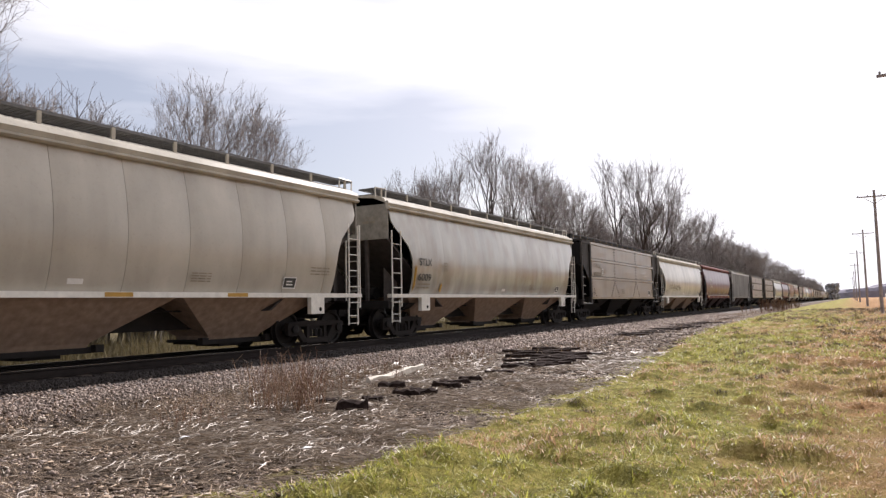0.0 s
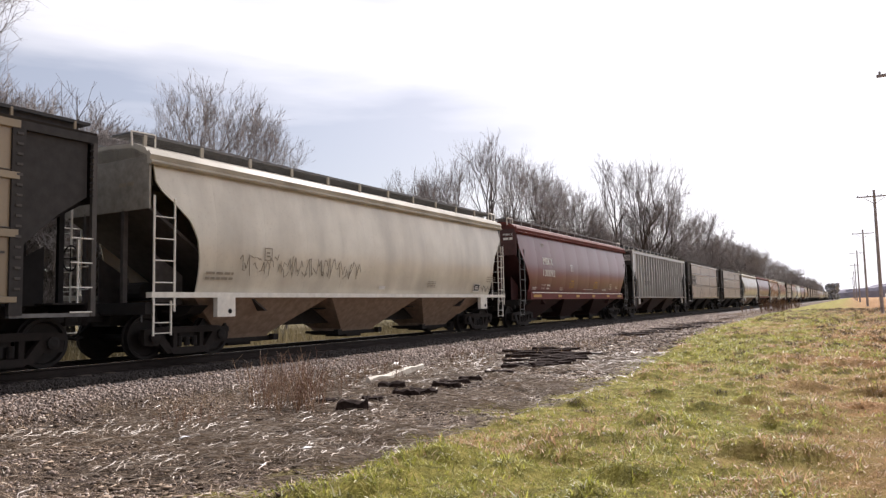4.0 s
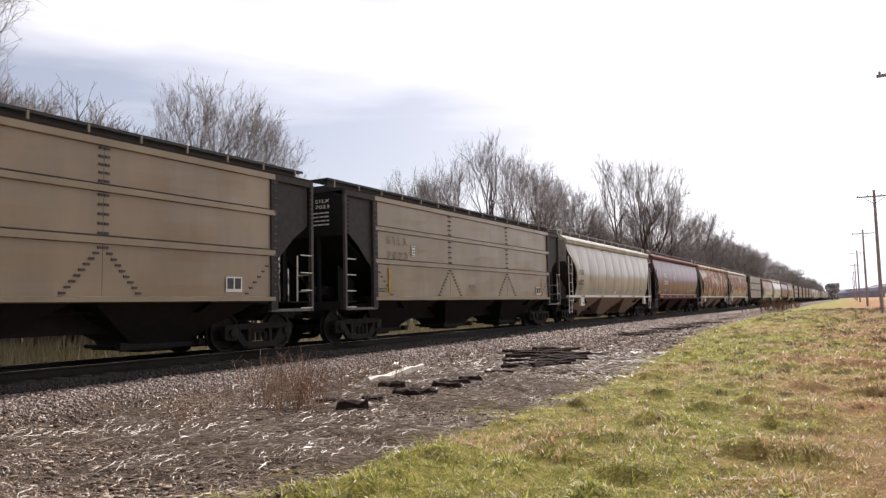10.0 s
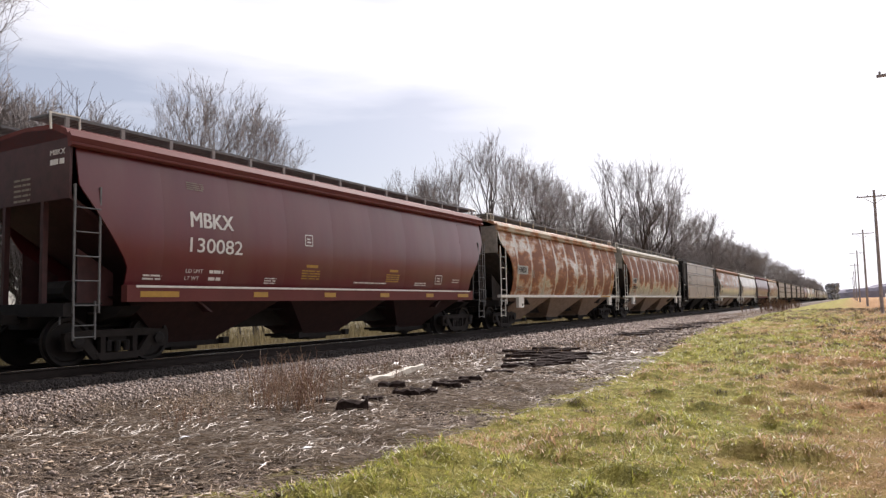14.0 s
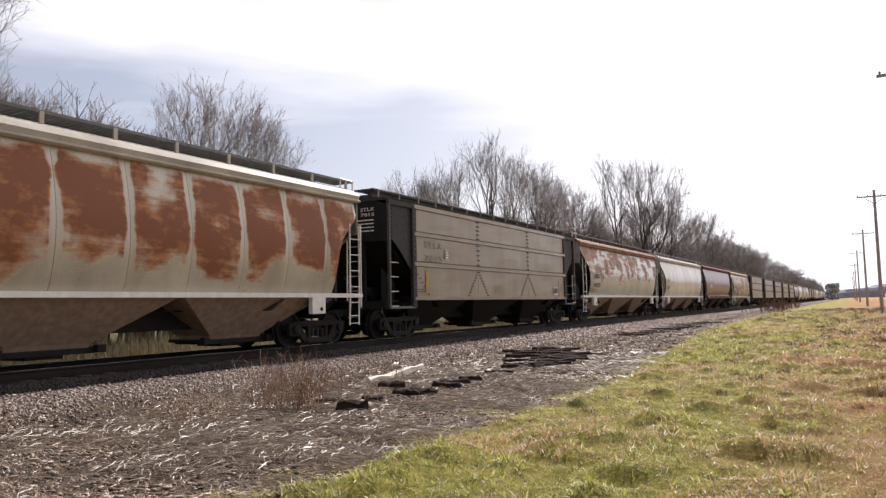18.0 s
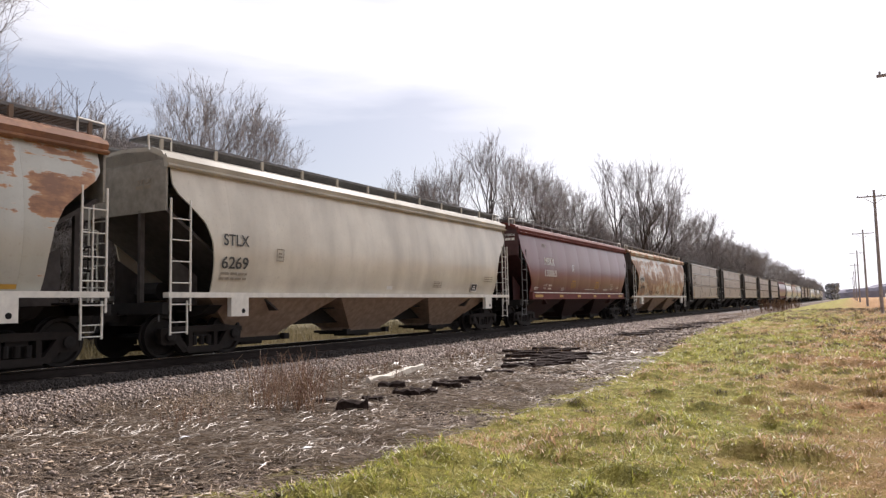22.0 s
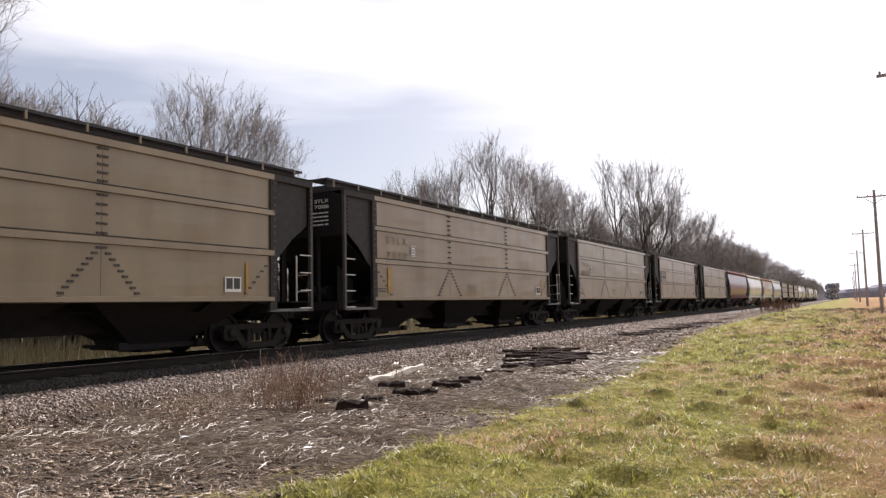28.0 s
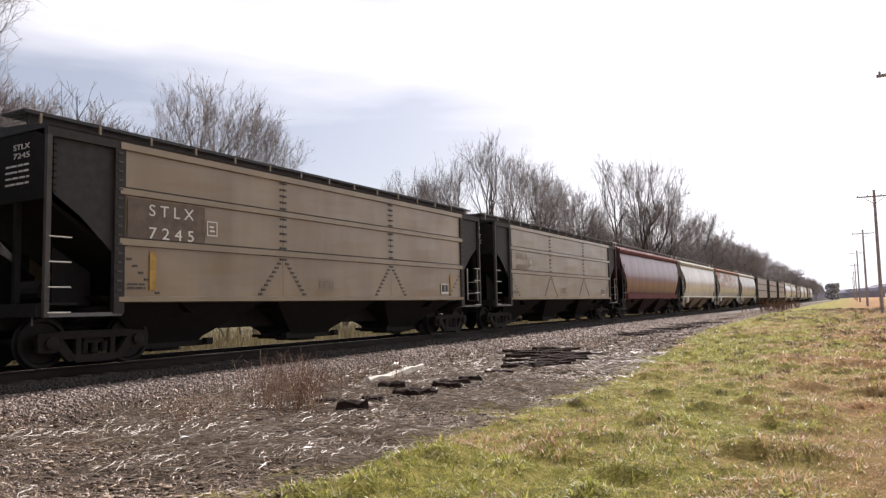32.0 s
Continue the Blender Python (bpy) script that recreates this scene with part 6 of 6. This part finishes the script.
# ---- trees ----
def grow(seed, opening, stems=1, forks=6):
    """A bare tree, ten metres tall: forked limbs, and apart from them the fine shoots; each a tapered tube."""
    r = random.Random(seed)
    g, uni, cos, sin = r.gauss, r.uniform, math.cos, math.sin
    out = {0: ([], []), 1: ([], [])}
    ring = {n: [(cos(2 * math.pi * a / n), sin(2 * math.pi * a / n)) for a in range(n)] for n in (3, 5)}
    lengths = (2.4, 1.9, 1.6, 1.3, 1.1, 0.95, 0.8, 0.6, 0.5)
    radii = (0.17, 0.11, 0.078, 0.058, 0.042, 0.029, 0.019, 0.012, 0.008, 0.006)

    def unit(x, y, z):
        k = 1 / math.sqrt(x * x + y * y + z * z)
        return x * k, y * k, z * k

    def aside(d):
        sx, sy, sz = g(0, 1), g(0, 1), g(0, 1)
        dot = sx * d[0] + sy * d[1] + sz * d[2]
        return unit(sx - d[0] * dot, sy - d[1] * dot, sz - d[2] * dot)

    def tube(p, d, ln, r0, r1, n, wander, up, thick):
        V, F = out[0 if thick else 1]
        sides = 5 if thick else 3
        k0 = len(V)
        pts = [p]
        (x, y, z), (dx, dy, dz) = p, d
        for i in range(n):
            dx, dy, dz = unit(dx + g(0, wander), dy + g(0, wander), dz + g(0, wander) + up)
            x, y, z = x + dx * ln / n, y + dy * ln / n, z + dz * ln / n
            pts.append((x, y, z))
        for i, (px, py, pz) in enumerate(pts):
            q = r0 + (r1 - r0) * i / n
            V.extend([(px + q * c, py + q * s, pz) for c, s in ring[sides]])
        for i in range(n):
            for a in range(sides):
                b = (a + 1) % sides
                k = k0 + i * sides
                F.append((k + a, k + b, k + sides + b, k + sides + a))
        return pts, (dx, dy, dz)

    def shoots(pts, d, count):
        """Fine side shoots along a limb; they turn up towards the light."""
        n = len(pts) - 1
        for _ in range(count):
            t = uni(0.1, 0.99) * n
            a, b = pts[int(t)], pts[int(t) + 1]
            f = t % 1
            o = tuple(a[i] + (b[i] - a[i]) * f for i in range(3))
            s = aside(d)
            q = uni(0.6, 1.3)
            e = unit(d[0] + s[0] * q, d[1] + s[1] * q, d[2] + s[2] * q * 0.9 + 0.04)
            ln = uni(0.3, 0.8)
            p2, d2 = tube(o, e, ln, 0.009, 0.005, 3, 0.13, 0.015, False)
            for _ in range(r.choice((1, 2))):
                c = p2[r.choice((1, 2))]
                s = aside(d2)
                tube(c, unit(d2[0] + s[0] * 0.6, d2[1] + s[1] * 0.6, d2[2] + s[2] * 0.4 + 0.1), ln * uni(0.35, 0.6), 0.0075, 0.0045, 2, 0.08, 0.05, False)

    def limb(p, d, level, reach):
        ln = lengths[min(level, 8)] * reach * uni(0.75, 1.2)
        n = 4 if level < 4 else 3
        pts, e = tube(p, d, ln, radii[level], radii[level + 1], n, 0.13 if level else 0.03, 0.012 if level > 1 else 0.0, level < 5)
        if level >= 3:
            shoots(pts, e, 1 if level < 5 else 2 if level < 6 else 3)
        if level >= forks:
            return
        kids = (r.choice((4, 5)) if level == 0 else r.choice((2, 2, 3, 3)) if level < 4 else 2)
        turn = uni(0, 6.283)
        for i in range(kids):
            # children fan out round the parent's way; one of them keeps on nearly straight
            side = aside(e)
            up = (e[1] * side[2] - e[2] * side[1], e[2] * side[0] - e[0] * side[2], e[0] * side[1] - e[1] * side[0])
            a = turn + 6.283 * i / kids
            s = tuple(side[j] * cos(a) + up[j] * sin(a) for j in range(3))
            q = (uni(0.45, 0.95) if level == 0 else uni(0.1, 0.3) if i == 0 else uni(0.5, 1.05)) * opening
            start = pts[-1] if i < 2 or level == 0 else pts[-2]
            limb(start, unit(e[0] + s[0] * q, e[1] + s[1] * q, e[2] + s[2] * q * 0.9 + 0.03), level + 1, reach)

    for s in range(stems):
        w = 0.05 if stems == 1 else 0.12
        o = 0.3 * (stems > 1)
        limb((g(0, 1) * o, g(0, 1) * o, 0.0), unit(g(0, w), g(0, w), 1.0), 0 if stems == 1 else 1, 1.0)
    return {k: (np.array(v[0]), np.array(v[1])) for k, v in out.items()}


BARK = plain("grey_brown_bark", (0.115, 0.10, 0.092), 0.9, vary=0.3, scale=4)
TWIG = plain("grey_brown_twigs", (0.255, 0.23, 0.222), 0.9, vary=0.3, scale=1.5)
TWIG_B = plain("reddish_twigs", (0.26, 0.15, 0.125), 0.9, vary=0.3, scale=0.6)


def make_tree(seed, opening, stems=1, forks=6, twig=None):
    """The tree, and its crown's width for ten metres of height."""
    g = grow(seed, opening, stems, forks)
    k = 10.0 / float(np.percentile(g[1][0][:, 2], 99.8))
    ob = new("tree")
    part("trunk", arrays("trunk", g[0][0] * k, g[0][1], BARK), None, ob)
    part("crown", arrays("crown", g[1][0] * k, g[1][1], twig or TWIG), None, ob)
    return ob, 2 * k * float(np.percentile(np.hypot(g[1][0][:, 0], g[1][0][:, 1]), 96))


def build_trees():
    # four single-stemmed trees, two of several stems, and a reddish thicket
    protos = [make_tree(s, o, st, fk, tw) for s, o, st, fk, tw in ((3, 0.7, 1, 7, None), (8, 0.85, 1, 7, None), (15, 0.7, 1, 7, None), (27, 0.8, 1, 7, None),
                                                                   (21, 0.6, 3, 7, None), (33, 0.55, 3, 6, None), (41, 0.65, 5, 6, TWIG_B))]
    first = set(range(len(protos)))
    r = random.Random(9)

    def place(k, x, y, h, label, group, wide=None):
        m = pose(x, y, float(ground_z(x, y)) - 0.1, 0, 0, r.uniform(0, 360))
        proto, w = protos[k]
        if k in first:
            ob = proto
            first.discard(k)
        else:
            ob = copy_thing(proto, Matrix.Identity(4))
        side = min(1.2, max(0.72, wide / w / (h / 10))) * h / 10 if wide else h / 10 * r.uniform(0.88, 1.08)
        ob.scale = (side, side, h / 10)
        ob.location, ob.rotation_euler = m.translation, m.to_euler()
        tagged(ob, label, "tree", group)

    near = "bare winter tree with fine grey twigs behind the railway"
    g1, g2 = "bare trees near the railway", "edge of the bare wood"
    for k, x, y, h, w in ((3, -24, 20.4, 11.6, 8.0), (5, -25.5, 27.8, 8.4, 5.5), (2, -25, 8.9, 18.0, 10.0)):
        place(k, x, y, h, near, g1, w)
    for i in range(44):
        y = 10 + i * 0.36
        place((4, 5)[i % 2], -29 - r.uniform(0, 4), y, r.uniform(10.4, 11.5) if y < 20 else r.uniform(9.8, 10.9), "thin leafless brushwood tree behind the railway", g1)
    for k, x, y, h, w in ((1, -24.5, 51, 14.8, 10.5), (3, -25, 44.4, 11.4, 8.0), (4, -26, 41.4, 9.6, 6.0), (2, -25, 61, 14.4, 8.0), (0, -26, 71, 14.2, 8.0), (4, -27, 79, 14.0, 7.0),
                          (0, -24, 90, 20.2, 12.0), (4, -24.5, 113, 17.5, 9.0), (2, -25, 104, 16.5, 8.0), (1, -24, 140, 18.2, 14.0), (3, -24.5, 175, 16.6, 12.0), (2, -24.5, 158, 16.0, 10.0)):
        place(k, x, y, h, "tall bare tree at the edge of the wood", g2, w)
    for i in range(22):
        y = 42 + i * 5.0
        place((4, 5, 2)[i % 3], -30 - r.uniform(0, 8), y + r.uniform(-1.5, 1.5), r.uniform(8.5, 10.5) * (1 + 0.35 * (y > 70)), "bare brown woodland tree among many", g2)
    for i in range(44):
        y = 122 + i * 4.6 + i * i * 0.22
        place((4, 2, 5, 0, 3)[i % 5], -24 - r.uniform(0, 5), y, r.uniform(12, 14) if y < 170 else r.uniform(13.8, 16.6), "bare brown woodland tree among many", g2)
    for i in range(22):
        place((4, 5)[i % 2], -25.5 - r.uniform(0, 4), 6 + i * 1.5, r.uniform(4.2, 6.0), "low leafless thicket behind the reeds", g1)
    for i in range(26):
        place((6, 4, 6, 6)[i % 4], -24.5 - r.uniform(0, 5), 46 + i * 5.2, r.uniform(6, 9), "low reddish leafless thicket below the wood", g2)


build_trees()


def build_distance():
    # distance haze is put into this bluish grey base colour
    far = plain("hazed_woods", (0.27, 0.255, 0.31), 0.95, vary=0.25, scale=0.08)
    # the wood runs on beyond the last single trees, then a far ridge
    def ridge(name, pts, depth, label, seed):
        r = random.Random(seed)
        bm = bmesh.new()
        rows = []
        for i in range(len(pts) - 1):
            (x0, y0, h0), (x1, y1, h1) = pts[i], pts[i + 1]
            n = max(2, int(math.dist((x0, y0), (x1, y1)) / (4 if y0 < 900 else 9)))
            for k in range(n + (i == len(pts) - 2)):
                f = k / n
                h = (h0 + (h1 - h0) * f) * r.uniform(0.86, 1.08)
                rows.append((x0 + (x1 - x0) * f, y0 + (y1 - y0) * f, h))
        V = []
        for x, y, h in rows:
            V.append([bm.verts.new(p) for p in ((x, y, -1), (x - depth * 0.1, y + depth * 0.1, h * 0.7), (x - depth * 0.2, y + depth * 0.3, h), (x - depth, y + depth, h * 0.9), (x - depth, y + depth, -1))])
        for a, b in zip(V, V[1:]):
            for i in range(4):
                bm.faces.new((a[i], b[i], b[i + 1], a[i + 1]))
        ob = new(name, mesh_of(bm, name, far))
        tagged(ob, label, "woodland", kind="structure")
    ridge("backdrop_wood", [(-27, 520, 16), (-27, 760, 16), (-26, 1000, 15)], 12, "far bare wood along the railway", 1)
    ridge("backdrop_ridge", [(-220, 1500, 14), (0, 1500, 15), (80, 1480, 24), (160, 1450, 44), (330, 1400, 60), (700, 1200, 55)], 40, "low hazy wooded ridge on the horizon", 2)
    # the far tree's colour is paled to include distance haze
    clump = plain("hazed_evergreen", (0.34, 0.34, 0.36), 0.95, vary=0.3, scale=0.3)
    bm = bmesh.new()
    r = random.Random(4)
    for k in range(170):
        a, q = r.uniform(0, 6.28), 4.0 * math.sqrt(r.random())
        c = Vector((q * math.cos(a), q * math.sin(a), r.uniform(1.0, 10.2)))
        s = r.uniform(0.45, 1.05)
        bmesh.ops.create_icosphere(bm, subdivisions=1, radius=s, matrix=Matrix.Translation(c) @ Matrix.Diagonal((1, 1, r.uniform(0.8, 1.2), 1)))
    tree = new("tree")
    tree.matrix_basis = pose(-10.0, 520, 0)
    part("crown", bm, clump, tree)
    bm = bmesh.new()
    rod(bm, (0, 0, 0), (0, 0, 6), 0.35, 7)
    part("trunk", bm, BARK, tree)
    tagged(tree, "far dense dark tree beside the railway", "tree")
    b = new("barn")
    b.matrix_basis = pose(24, 520, 0.4)
    bm = bmesh.new()
    box(bm, -5, 5, -4, 4, 0, 2.6)
    part("wall", bm, M["white"], b)
    bm = bmesh.new()
    prism(bm, [(-5.3, 2.6), (5.3, 2.6), (0, 4.2)], 1, -4.3, 4.3)
    part("roof", bm, M["white"], b)
    tagged(b, "small far white barn at the field's end", "barn")


build_distance()


def build_poles():
    wood = plain("grey_pole_wood", (0.30, 0.27, 0.27), 0.9, vary=0.25, scale=3)
    proto = new("utility_pole")
    bm = bmesh.new()
    n = 10
    rings = []
    for z, rr in ((-0.5, 0.14), (0, 0.135), (5, 0.115), (9.55, 0.09)):
        rings.append([bm.verts.new((rr * math.cos(6.2832 * i / n), rr * math.sin(6.2832 * i / n), z)) for i in range(n)])
    for a, b in zip(rings, rings[1:]):
        for i in range(n):
            bm.faces.new((a[i], a[(i + 1) % n], b[(i + 1) % n], b[i]))
    bm.faces.new(rings[-1])
    part("post", bm, wood, proto)
    bm = bmesh.new()
    box(bm, -1.2, 1.2, -0.16, -0.07, 9.0, 9.09)
    arm = part("crossarm", bm, wood, proto)
    glass = plain("grey_insulator", (0.25, 0.26, 0.27), 0.3)
    for x in (-1.1, -0.45, 0.45, 1.1):
        bm = bmesh.new()
        rod(bm, (x, -0.11, 9.05), (x, -0.11, 9.2), 0.035, 7)
        part("insulator", bm, glass, arm)
    for s in (-1, 1):
        bm = bmesh.new()
        rod(bm, (s * 0.7, -0.12, 8.95), (0, -0.12, 8.45), 0.018, 5)
        part("brace", bm, wood, proto)
    places = [(2.42, 28.4), (2.05, 64), (1.8, 103), (1.5, 152), (1.45, 212), (1.4, 275), (1.3, 350)]
    for i, (x, y) in enumerate(places):
        ob = proto if i == 0 else copy_thing(proto, Matrix.Identity(4))
        ob.matrix_basis = pose(x, y, float(ground_z(x, y)), 0, 0, random.uniform(-3, 3))
        tagged(ob, "grey wooden utility pole with one crossarm", "utility pole", "line of utility poles")


build_poles()

build_train()
letter_cars()


def motions():
    """Every car rolls along the track; every wheelset turns with it."""
    times = [0, 4, 8, 12, 16, 20, 24, 28, 32]
    for i, car in enumerate(cars):
        walk(car, [(t, pose(TRACK_X, car_y(i, t), RAIL_Z)) for t in times])
    for a, sets in wheel_keys.items():
        rows = []
        for k in range(32 * FPS + 1):
            t = k / FPS
            rows.append((t, Matrix.Translation((0, a, WHEEL_R)) @ Matrix.Rotation(travelled(t) / WHEEL_R, 4, "X")))
        walk(sets[0], rows)
        act = sets[0].animation_data.action
        for car in cars:
            for w in car.children_recursive:
                if w.name.startswith("wheelset") and w is not sets[0] and abs(w.matrix_basis.translation.y - a) < 0.01:
                    w.rotation_mode = "QUATERNION"
                    w.animation_data_create()
                    w.animation_data.action = act
                    w.animation_data.action_slot = act.slots[0]


motions()
